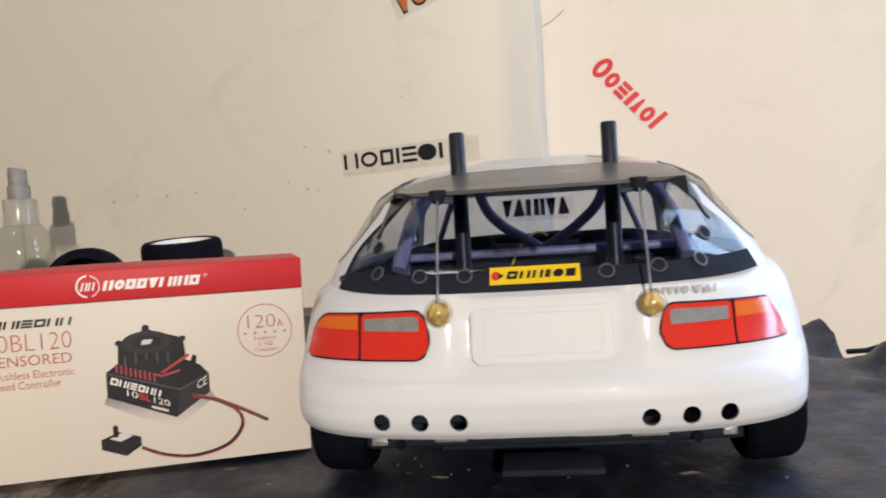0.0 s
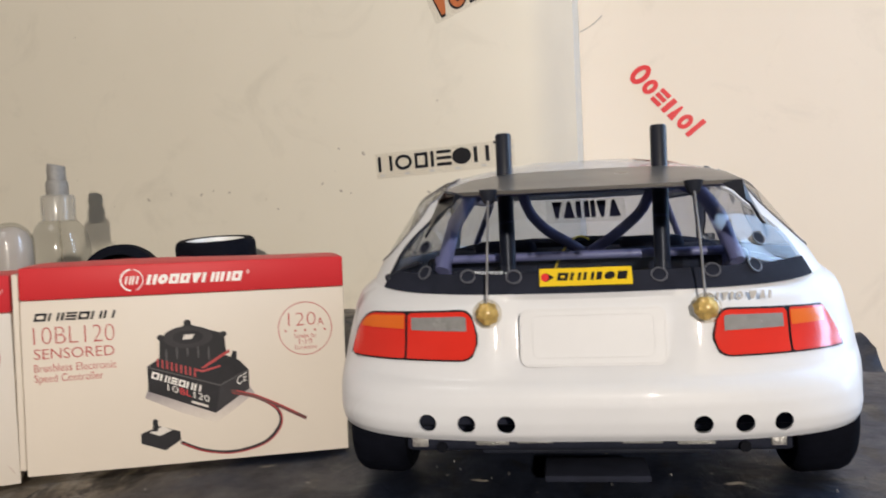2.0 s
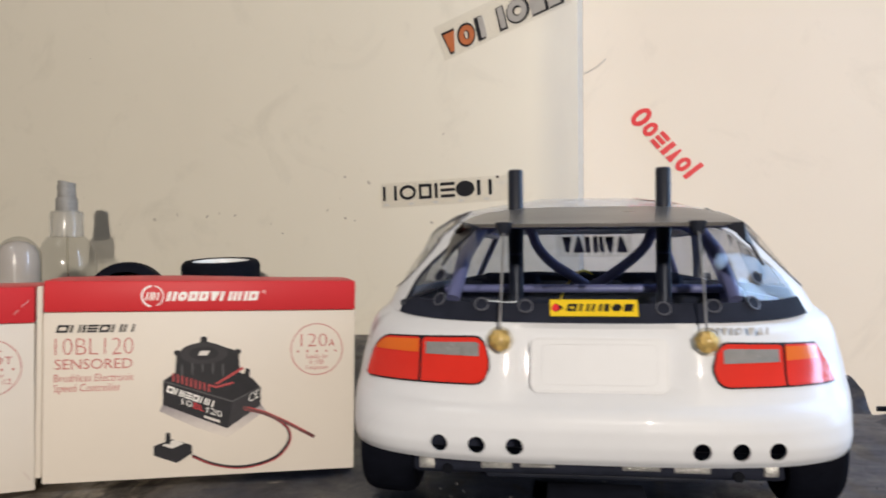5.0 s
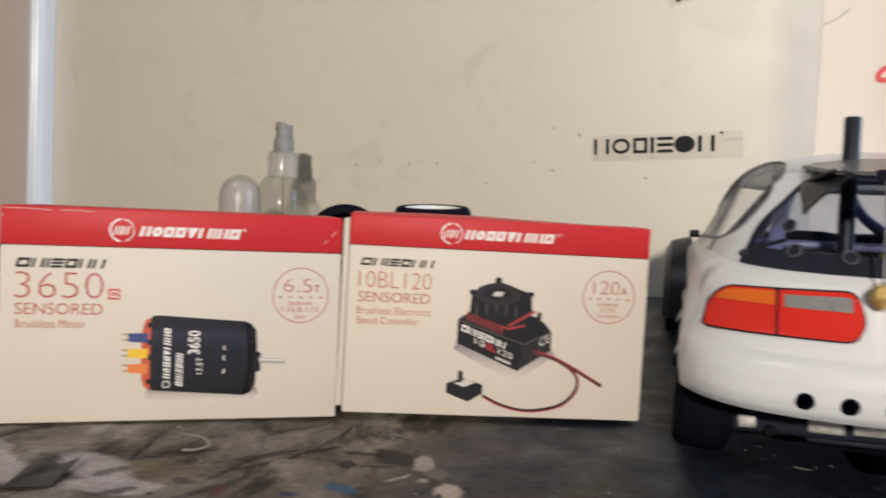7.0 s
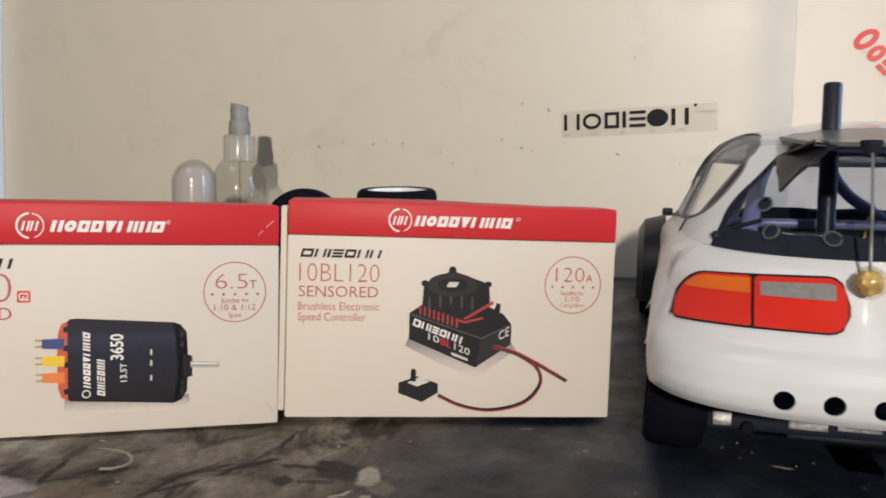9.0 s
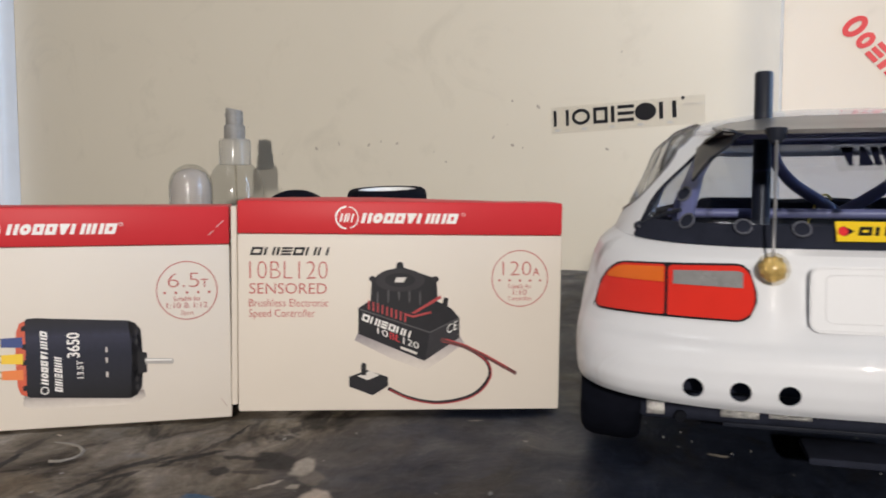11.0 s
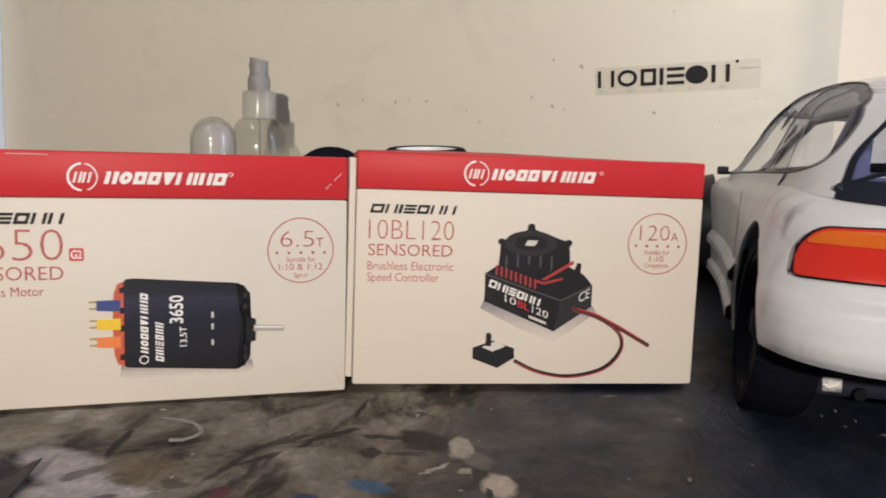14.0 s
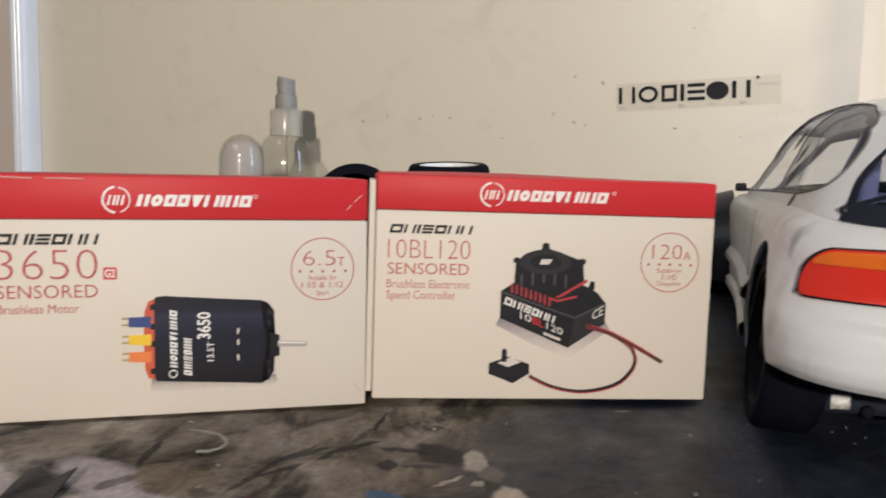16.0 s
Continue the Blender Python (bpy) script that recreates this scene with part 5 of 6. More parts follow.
        hole = part("window_hole", lathe([(0.0021, -0.0002), (0.0026, -0.0002), (0.0026, 0.0003), (0.0021, 0.0003), (0.0021, -0.0002)], 20, False), M_HOLE, ob, "ragged ring for a hole in the window, its dark inside painted", at=Matrix.Translation(p) @ pose(0, -0.0006, 0.0004, 55, 0, 0) @ pose(0, 0, 0, 0, turn, 0))
        part("hole_shade", lathe([(0.0, -0.0001), (0.0020, -0.0001), (0.0020, 0.0002), (0.0, 0.0002)], 20, False), M_MATT, hole)

    # stickers on the rear window
    slope = math.degrees(math.atan2(0.011, 0.008))
    st = part("window_sticker", flat([(-0.0165, 0), (0.0118, 0), (0.0118, 0.0062), (-0.0165, 0.0062)], 0.0003), M_YELLOW, ob, "yellow sticker with a black wordmark", at=pose(0, 0.0084, 0.0758, -33, 0, 0))
    wordmark(st, M_INK, [("frame", 1), ("pair", 1), ("pair", 1), ("bar", 0.5), ("oval", 1), ("solid", 0.9)], -0.0112, 0.0018, 0.0026, 0.0212, 0.0008, 0.22, 0.0006, 0.0009)
    part("arrow", flat([(-0.0146, 0.0014), (-0.0120, 0.0030), (-0.0146, 0.0047)], 0.0005), M_INK, st)
    part("dot", disc_flat(-0.0148, 0.0030, 0.0012, 0.0014, 0.0006, 20), M_CASRED, st)
    st = part("window_sticker", flat([(-0.0140, -0.0012), (0.0122, -0.0012), (0.0122, 0.0120), (-0.0140, 0.0120)], 0.0002), M_LABEL, ob, "clear sticker with a dark wordmark", at=pose(0, 0.0262, 0.0958, -55, 0, 0))
    wordmark(st, M_BLUEPRINT, [("vee", 0.9), ("wedge", 1), ("pair", 1.2), ("bar", 0.4), ("vee", 0.9), ("wedge", 1)], -0.0120, 0.0014, 0.0092, 0.0223, 0.0005, 0, 0.0005, 0.0017)

    # hanging beads on stiff wires
    for x, dx in ((-0.0327, 0.0010), (0.0322, -0.0008)):
        w = part("bead_wire", tube(arc((x + dx, 0.0125, 0.1046), (x, 0.0036, 0.0705), (0, -0.0012, 0), 14), 0.00042, 7), M_WIRE, ob, "stiff grey wire")
        part("anchor", lathe([(0, -0.0034), (0.0016, -0.0026), (0.0027, 0.0000), (0.0030, 0.0016), (0, 0.0020)], 14, False), M_BLACK, w, at=pose(x + dx, 0.0135, 0.1052))
        b = part("gold_bead", ball(0.0034, 0.0007), M_GOLD, ob, "gold bead in a clear glue blob", at=pose(x, 0.0036, 0.0684))
        g = part("glue_blob", ball(0.0045, 0.0001), M_GLUE, b)
        g.visible_shadow = False

    # wiper
    wiper = part("wiper", tube([(-0.0694, 0.0352, 0.0786), (-0.0665, 0.0338, 0.0802), (-0.0620, 0.0313, 0.0821), (-0.0570, 0.0287, 0.0838)], 0.0007, 7), M_BLACK, ob, "short black rear wiper")
    part("wiper_pivot", ball(0.0015, 0.0003), M_BLACK, wiper, at=pose(-0.0696, 0.0353, 0.0784))
    # small parts under the tail
    part("chassis", block(-0.042, 0.042, 0.060, 0.370, 0.0085, 0.0115, 0.001), M_BLACK, ob)
    # Unseen block, added behind the bumper holes to keep them black inside.
    part("hole_backing", block(-0.068, 0.068, 0.016, 0.030, 0.0300, 0.0430, 0.003), M_MATT, ob)
    part("rear_bulkhead", block(-0.040, 0.040, 0.0585, 0.095, 0.0120, 0.0420, 0.003), M_BLACK, ob)
    part("bumper_bar", block(-0.0700, 0.0700, 0.0512, 0.058, 0.0118, 0.0290, 0.003, 3), M_MATT, ob, at=pose(0, 0, 0))
    part("lower_plate", block(-0.018, 0.018, 0.034, 0.056, 0.0060, 0.0085, 0.0008), M_MATT, ob)
    for s in (-1, 1):
        part("suspension_arm", tube([(s * 0.02, 0.066, 0.018), (s * 0.075, 0.066, 0.027)], 0.003, 8), M_BLACK, ob)
        part("shock", tube([(s * 0.038, 0.060, 0.018), (s * 0.030, 0.056, 0.060)], 0.0045, 10), M_BLACK, ob)
    for x0, x1, z in ((-0.0668, -0.0610, 0.0140), (-0.0430, -0.0310, 0.0146), (-0.0280, -0.0150, 0.0152), (0.0100, 0.0240, 0.0150), (0.0290, 0.0420, 0.0146), (0.0610, 0.0660, 0.0142)):
        part("silver_tape", block(x0, x1, 0.0503, 0.0512, z, z + 0.0046, 0.0002), M_FOIL, ob, "crinkled silver tape piece")
    for x in (-0.0558, 0.0520):
        part("screw", lathe([(0, 0), (0.0019, 0), (0.0021, 0.0006), (0.0019, 0.0012), (0, 0.0012)], 16, False), M_RIM, ob, at=pose(x, 0.0506, 0.0140, 90, 0, 0))
    return ob


def ball(r, rough):
    bm = bmesh.new()
    bmesh.ops.create_uvsphere(bm, u_segments=28, v_segments=18, radius=r)
    for v in bm.verts:
        v.co += v.co.normalized() * rough * noise.noise(v.co * 900)
    return bm


M_GLUE = clear("clear_glue", (0.90, 0.87, 0.80), 0.2, 0.4)
car()

# ---- the two cartons ----


def carton_shell(w, d, h, stripe, label, at):
    ob = thing("product_box", label, "box", "product boxes", at)
    part("carton", block(0, w, 0, d, 0.0004, stripe, 0.0008), M_CARD, ob)
    bm = block(0, w, 0, d, stripe + 0.0001, h, 0.0008)
    for v in bm.verts:  # the lid sags a little between its edges
        if v.co.z > h - 0.002:
            v.co.z -= 0.0006 * math.sin(math.pi * v.co.x / w)
    part("red_band", bm, M_CARDRED, ob, "red band round the top")
    return ob


def wordmark_band(ob, x, z):
    """White round emblem and wordmark on the red band."""
    e = part("emblem", join(ring_flat(x, z, 0.0043, 0.0007, a0=95, a1=265), ring_flat(x, z, 0.0043, 0.0004, a0=-72, a1=80)), M_WHITEINK, ob)
    wordmark(e, M_WHITEINK, [("pair", 1), ("pair", 1)], x - 0.0030, z - 0.0018, 0.0034, 0.0050, 0.0004, 0.25, stroke=0.0007)
    wordmark(ob, M_WHITEINK, MAKER, x + 0.0062, z - 0.0021, 0.0040, 0.0375, 0.0006, 0.28, stroke=0.0014)
    part("registered_ring", ring_flat(x + 0.0458, z + 0.0016, 0.0006, 0.0002, n=16), M_WHITEINK, ob)


def badge(ob, cx, cz, number, unit, lines):
    b = part("badge", ring_flat(cx, cz, 0.0112, 0.00035), M_PALERED, ob, "round red printed badge")
    part("badge_number", words(number, cx - 0.0070, cz + 0.0012, 0.0058, 0.0115), M_PALERED, b)
    part("badge_unit", words(unit, cx + 0.0052, cz + 0.0012, 0.0032, 0.0026), M_PALERED, b)
    for k in range(5):
        part("star", disc_flat(cx - 0.0082 + 0.0041 * k, cz - 0.0008, 0.00055, 0.00055, 0.00012, 5), M_PALERED, b)
    for text, z, hgt, w in lines:
        part("badge_line", words(text, cx, cz + z, hgt, w, centre=True), M_PALERED, b)


def controller_box():
    ob = carton_shell(0.1279, 0.060, 0.0838, 0.0707, "cream and red carton printed with a speed controller", Matrix.Translation((-0.2228, 0.0479, 0.0024)) @ pose(0, 0, 0, 0, 0, 20.86) @ pose(0, 0, 0, 0, 0.66, 0))
    wordmark_band(ob, 0.0427, 0.0797)
    wordmark(ob, M_INK, SERIES, 0.0060, 0.0648, 0.0032, 0.0300, 0.0007, 0.3, stroke=0.0009)
    part("model_code", words("10BL120", 0.0058, 0.0555, 0.0072, 0.0303), M_PALERED, ob)
    part("printed_line", words("SENSORED", 0.0058, 0.0497, 0.0042, 0.0300), M_PALERED, ob)
    part("printed_line", words("Brushless Electronic", 0.0056, 0.0446, 0.0031, 0.0308), M_PALERED, ob)
    part("printed_line", words("Speed Controller", 0.0056, 0.0405, 0.0031, 0.0256), M_PALERED, ob)
    badge(ob, 0.1100, 0.0553, "120", "A", (("Suitable for", -0.0040, 0.0018, 0.0094), ("1:10", -0.0066, 0.0022, 0.0055), ("Competition", -0.0088, 0.0017, 0.0094)))
    # picture of the controller
    p = part("picture_controller", flat([(0.0472, 0.0440), (0.0472, 0.0338), (0.0735, 0.0228), (0.0874, 0.0322), (0.0874, 0.0400), (0.0840, 0.0440), (0.0780, 0.0470), (0.0520, 0.0472)], 0.00012), M_DARKPRINT, ob, "printed picture of a black speed controller")
    part("picture_shadow", flat([(0.0472, 0.0345), (0.0458, 0.0312), (0.0600, 0.0240), (0.0736, 0.0188), (0.0800, 0.0230), (0.0895, 0.0300), (0.0874, 0.0330), (0.0735, 0.0232)], 0.00010), M_CTRLSHADOW, p)
    part("picture_edge", flat([(0.0474, 0.0440), (0.0474, 0.0434), (0.0756, 0.0340), (0.0872, 0.0396), (0.0870, 0.0402), (0.0756, 0.0346)], 0.00020), M_EDGEPRINT, p)
    for lx, lz in ((0.0528, 0.0556), (0.0635, 0.0612), (0.0776, 0.0556)):
        part("picture_lug", disc_flat(lx, lz, 0.0014, 0.0012, 0.00024, 16), M_DARKPRINT, p)
    for k in range(5):
        part("picture_blade", disc_flat(0.0548 + 0.0042 * k, 0.0500 - 0.0010 * abs(k - 2), 0.0004, 0.0030, 0.00021, 10), M_EDGEPRINT, p)
    part("picture_side", flat([(0.0738, 0.0232), (0.0871, 0.0322), (0.0871, 0.0396), (0.0757, 0.0345)], 0.00016), M_MIDPRINT, p)
    part("picture_fan", flat([(0.0520, 0.0474), (0.0525, 0.0555), (0.0545, 0.0562), (0.0552, 0.0575), (0.0620, 0.0600), (0.0625, 0.0622), (0.0645, 0.0622), (0.0650, 0.0602), (0.0750, 0.0568), (0.0780, 0.0558), (0.0786, 0.0480), (0.0720, 0.0430), (0.0640, 0.0425)], 0.00018), M_INK, p)
    part("picture_fan_ring", disc_flat(0.0636, 0.0552, 0.0098, 0.0046, 0.00022), M_MIDPRINT, p)
    part("picture_hub", disc_flat(0.0636, 0.0552, 0.0060, 0.0028, 0.00026), M_DARKPRINT, p)
    part("picture_mark", flat([(0.0613, 0.0543), (0.0650, 0.0543), (0.0662, 0.0563), (0.0622, 0.0563)], 0.00030), M_SHADE, p)
    for k in range(9):
        x = 0.0510 + 0.0018 * k
        z = 0.0462 - 0.00062 * k
        part("picture_fin", flat([(x, z - 0.0026), (x + 0.0007, z - 0.0028), (x + 0.0007, z + 0.0008), (x, z + 0.0010)], 0.00024), M_DEEPRED, p)
    part("picture_wire", flat([(0.0655, 0.0412), (0.0690, 0.0402), (0.0760, 0.0420), (0.0760, 0.0428), (0.0690, 0.0411), (0.0660, 0.0419)], 0.00024), M_DEEPRED, p)
    part("picture_wire", flat([(0.0680, 0.0420), (0.0695, 0.0418), (0.0800, 0.0480), (0.0797, 0.0492)], 0.00024), M_DEEPRED, p)
    wordmark(p, M_WHITEINK, SERIES, 0, 0, 0.0029, 0.0190, 0.0005, 0.25, 0.00024, 0.0007, lay=lambda b: sheared(b, 0.0485, 0.0393, -0.38))
    part("picture_code", sheared(words("10", 0, 0, 0.0026, 0.0042, 0.00024), 0.0548, 0.0338, -0.38), M_WHITEINK, p)
    part("picture_code", sheared(words("BL", 0, 0, 0.0026, 0.0042, 0.00024), 0.0597, 0.0319, -0.38), M_CASRED, p)
    part("picture_code", sheared(words("120", 0, 0, 0.0026, 0.0062, 0.00024), 0.0650, 0.0299, -0.38), M_WHITEINK, p)
    part("picture_label", sheared(flat([(0, 0), (0.0065, 0), (0.0065, 0.0010), (0, 0.0010)], 0.00024), 0.0640, 0.0278, -0.38), M_SHADE, p)
    part("picture_code", sheared(words("CE", 0, 0, 0.0034, 0.0040, 0.00024), 0.0825, 0.0336, 0.55), M_WHITEINK, p)
    part("picture_connector", flat([(0.0795, 0.0440), (0.0826, 0.0445), (0.0828, 0.0480), (0.0812, 0.0484), (0.0808, 0.0470)], 0.00020), M_INK, p)

    def cable(pts, w, mat, h):
        bm = bmesh.new()
        rows = []
        for i, (x, z) in enumerate(pts):
            a, b = pts[max(0, i - 1)], pts[min(len(pts) - 1, i + 1)]
            d = Vector((b[0] - a[0], b[1] - a[1])).normalized()
            rows.append([bm.verts.new((x - d.y * w * s, -h, z + d.x * w * s)) for s in (-1, 1)])
        for a, b in zip(rows, rows[1:]):
            bm.faces.new((a[0], b[0], b[1], a[1]))
        for f in bm.faces:
            f.normal_update()
            if f.normal.y > 0:
                f.normal_flip()
        part("picture_cable", bm, mat, p)

    curve = []
    ctrl = [(0.0800, 0.0312), (0.0905, 0.0280), (0.0985, 0.0225), (0.0995, 0.0160), (0.0930, 0.0090), (0.0800, 0.0060), (0.0680, 0.0078), (0.0585, 0.0122)]
    for i in range(len(ctrl) - 1):
        q = [ctrl[max(0, min(len(ctrl) - 1, i + j))] for j in (-1, 0, 1, 2)]
        for k in range(8):
            t = k / 8
            curve.append(tuple(0.5 * (2 * q[1][c] + (q[2][c] - q[0][c]) * t + (2 * q[0][c] - 5 * q[1][c] + 4 * q[2][c] - q[3][c]) * t * t + (3 * q[1][c] - q[0][c] - 3 * q[2][c] + q[3][c]) * t ** 3) for c in (0, 1)))
    cable(curve, 0.00070, M_INK, 0.00020)
    cable([(x + 0.0005, z - 0.0005) for x, z in curve], 0.00026, M_DEEPRED, 0.00022)
    cable([(0.0800, 0.0316), (0.0880, 0.0292), (0.0970, 0.0252), (0.1105, 0.0176)], 0.00075, M_BROWNPRINT, 0.00024)
    cable([(0.0820, 0.0316), (0.0900, 0.0292), (0.0985, 0.0250), (0.1070, 0.0202)], 0.00026, M_DEEPRED, 0.00026)
    sw = part("picture_switch", flat([(0.0437, 0.0166), (0.0437, 0.0126), (0.0530, 0.0090), (0.0592, 0.0128), (0.0590, 0.0164), (0.0510, 0.0192)], 0.00018), M_DARKPRINT, p)
    part("picture_switch_top", flat([(0.0470, 0.0168), (0.0510, 0.0152), (0.0560, 0.0172), (0.0520, 0.0190)], 0.00022), M_SHADE, sw)
    part("picture_knob", flat([(0.0484, 0.0172), (0.0504, 0.0172), (0.0504, 0.0214), (0.0497, 0.0222), (0.0488, 0.0221), (0.0484, 0.0214)], 0.00026), M_INK, sw)
    lid = bmesh.new()
    rows = []
    for k in range(25):
        x = 0.0008 + 0.1263 * k / 24
        swell = 0.0016 * (0.35 + 0.65 * math.sin(math.pi * min(1.0, 0.2 + k / 26)) ** 2) + 0.0003 * noise.noise((x * 60, 0.3, 1.0))
        rows.append([lid.verts.new((x, 0.0006 + 0.0585 * j / 12, 0.0836 + swell * math.sin(math.pi * j / 12) ** 0.6)) for j in range(13)])
    for a, b in zip(rows, rows[1:]):
        for j in range(12):
            lid.faces.new((a[j], b[j], b[j + 1], a[j + 1]))
    for child in ob.children:  # the print's place on the face
        kind = child.name.split(".")[0]
        if kind == "badge":
            child.location += Vector((0.0011, 0, -0.0017))
        elif kind not in ("carton", "red_band"):
            child.location += Vector((-0.0012 if kind in ("model_code", "printed_line", "sign_shape") else -0.0003, 0, -0.0024))
    part("lid_flap", thicken(lid, 0.0004), M_CARDRED, ob, "red lid flap that bulges up a little")
    # open seam of the side flap
    part("flap_edge", block(-0.0026, -0.0002, 0.0006, 0.050, 0.003, 0.0815, 0.0005), M_CARD, ob)


def motor_box():
    ob = carton_shell(0.1283, 0.060, 0.0836, 0.0687, "cream and red carton printed with a brushless motor", pose(-0.3360, -0.0171, 0.0002, 0, 0, 30.21))
    wordmark_band(ob, 0.0430, 0.0754)
    wordmark(ob, M_INK, SERIES, 0.0055, 0.0603, 0.0036, 0.0310, 0.0007, 0.3, stroke=0.0010)
    part("model_code", words("3650", 0.0056, 0.0485, 0.0105, 0.0312), M_PALERED, ob)
    g = part("code_tag", flat(round_rect(0.0385, 0.0428, 0.0484, 0.0526, 0.0005), 0.00012), M_REDINK, ob)
    part("tag_text", words("G2", 0.0390, 0.0492, 0.0027, 0.0033, 0.0002, weight=0.02), M_WHITEINK, g)
    part("printed_line", words("SENSORED", 0.0057, 0.0424, 0.0044, 0.0310), M_PALERED, ob)
    part("printed_line", words("Brushless Motor", 0.0058, 0.0373, 0.0031, 0.0250), M_PALERED, ob)
    badge(ob, 0.1122, 0.0512, "6.5", "T", (("Suitable for", -0.0040, 0.0018, 0.0100), ("1:10 & 1:12", -0.0068, 0.0022, 0.0150), ("Sport", -0.0095, 0.0018, 0.0046)))
    hull = [(0.0545, 0.0134), (0.0552, 0.0126), (0.0905, 0.0103)]
    hull += [(0.0905 + 0.0050 * math.sin(math.pi * k / 14), 0.0253 - 0.0150 * math.cos(math.pi * k / 14)) for k in range(1, 14)]
    hull += [(0.0905, 0.0403), (0.0580, 0.0424), (0.0552, 0.0422), (0.0545, 0.0412)]
    bell = [(0.0550, 0.0130), (0.0525, 0.0138), (0.0514, 0.0170), (0.0510, 0.0270), (0.0514, 0.0370), (0.0526, 0.0406), (0.0554, 0.0418)]
    p = part("picture_motor", flat(hull, 0.00018), M_MOTORPRINT, ob, "printed picture of a black brushless motor")
    part("picture_shadow", flat([(0.0535, 0.0135), (0.0530, 0.0096), (0.0560, 0.0080), (0.0880, 0.0078), (0.0935, 0.0086), (0.0962, 0.0108), (0.0955, 0.0135), (0.0900, 0.0125)], 0.00010), M_MOTORSHADOW, p)
    part("picture_endbell", flat(bell, 0.00014), M_BELL, p, "orange printed end bell")
    for z in (0.0152, 0.0248, 0.0308, 0.0376):
        part("picture_rib", flat([(0.0532, z), (0.0550, z), (0.0550, z + 0.0022), (0.0532, z + 0.0018)], 0.00017), M_DARKPRINT, p)
    part("picture_endcap", flat([(0.0905, 0.0416), (0.0932, 0.0408), (0.0953, 0.0380), (0.0958, 0.0270), (0.0953, 0.0160), (0.0934, 0.0128), (0.0905, 0.0119), (0.0916, 0.0200), (0.0918, 0.0270), (0.0916, 0.0340)], 0.00018), M_DARKPRINT, p)
    for z in (0.0372, 0.0335, 0.0190, 0.0160):
        part("picture_vent", disc_flat(0.0936, z, 0.0006, 0.0011, 0.00022, 14), M_MIDPRINT, p)
    part("picture_boss", flat([(0.0940, 0.0300), (0.0972, 0.0290), (0.0972, 0.0215), (0.0940, 0.0208)], 0.00022), M_INK, p)
    part("picture_shaft", flat([(0.0965, 0.0270), (0.1066, 0.0264), (0.1070, 0.0254), (0.1066, 0.0244), (0.0965, 0.0248)], 0.00024), M_STEELPRINT, p)
    part("picture_shaft", flat([(0.0968, 0.0266), (0.1064, 0.0261), (0.1064, 0.0256), (0.0968, 0.0260)], 0.00028), M_WHITEINK, p)
    for z, mat in ((0.0336, M_BLUETAB), (0.0274, M_YELTAB), (0.0214, M_ORTAB)):
        t = part("picture_tab", flat([(0.0462, z - 0.0017), (0.0535, z - 0.0021), (0.0535, z + 0.0018), (0.0462, z + 0.0016)], 0.00020), mat, p)
        for dz in (-0.0013, 0.0009):
            part("picture_tab_pin", flat([(0.0440, z + dz), (0.0463, z + dz), (0.0463, z + dz + 0.0007), (0.0440, z + dz + 0.0006)], 0.00020), M_BRASSPRINT, t)

    wordmark(p, M_WHITEINK, MAKER, 0, 0, 0.0024, 0.0200, 0.0004, 0.25, 0.00026, 0.0007, lay=lambda b: upright(b, 0.0620, 0.0170))
    part("picture_emblem", ring_flat(0.0606, 0.0150, 0.0013, 0.0004, 0.00026, 20), M_WHITEINK, p)
    wordmark(p, M_WHITEINK, SERIES, 0, 0, 0.0026, 0.0130, 0.0005, 0.25, 0.00026, 0.0006, lay=lambda b: upright(b, 0.0668, 0.0140))
    part("picture_code", upright(words("3650", 0, 0, 0.0042, 0.0095, 0.00026, weight=0.02), 0.0730, 0.0270), M_WHITEINK, p)
    part("picture_code", upright(words("13.5T", 0, 0, 0.0022, 0.0068, 0.00026, weight=0.01), 0.0742, 0.0190), M_WHITEINK, p)
    for z in (0.0200, 0.0255, 0.0295):
        part("picture_slot", flat([(0.0822, z - 0.0010), (0.0829, z - 0.0010), (0.0829, z + 0.0010), (0.0822, z + 0.0010)], 0.00024), M_SHADE, p)
    for child in p.children:
        if child.name.split(".")[0] in ("picture_endcap", "picture_vent", "picture_boss", "picture_shaft"):
            child.location += Vector((-0.0003, 0, -0.0014))
    # scuffed corner of the lid
    for x0, x1, z0, z1 in ((0.0010, 0.0175, 0.0826, 0.0822), (0.0210, 0.0330, 0.0823, 0.0822), (0.0004, 0.0010, 0.0805, 0.0792), (0.1206, 0.1224, 0.0724, 0.0742), (0.1240, 0.1262, 0.0085, 0.0050)):
        part("worn_edge", tube([(x0, -0.0001, z0), ((x0 + x1) / 2, -0.00015, (z0 + z1) / 2 + 0.0001), (x1, -0.0001, z1)], 0.00016, 5), M_WORN, ob)
    part("crease", tube([(0.1235, 0.0780 - 0.0025, 0.0), (0.1262, 0.0780, 0.0)], 0.0001, 4), M_WHITEINK, ob, at=pose(0.0, -0.0002, 0.0, 90, 0, 0))


controller_box()
motor_box()

# ---- bottles and wheels along the wall ----


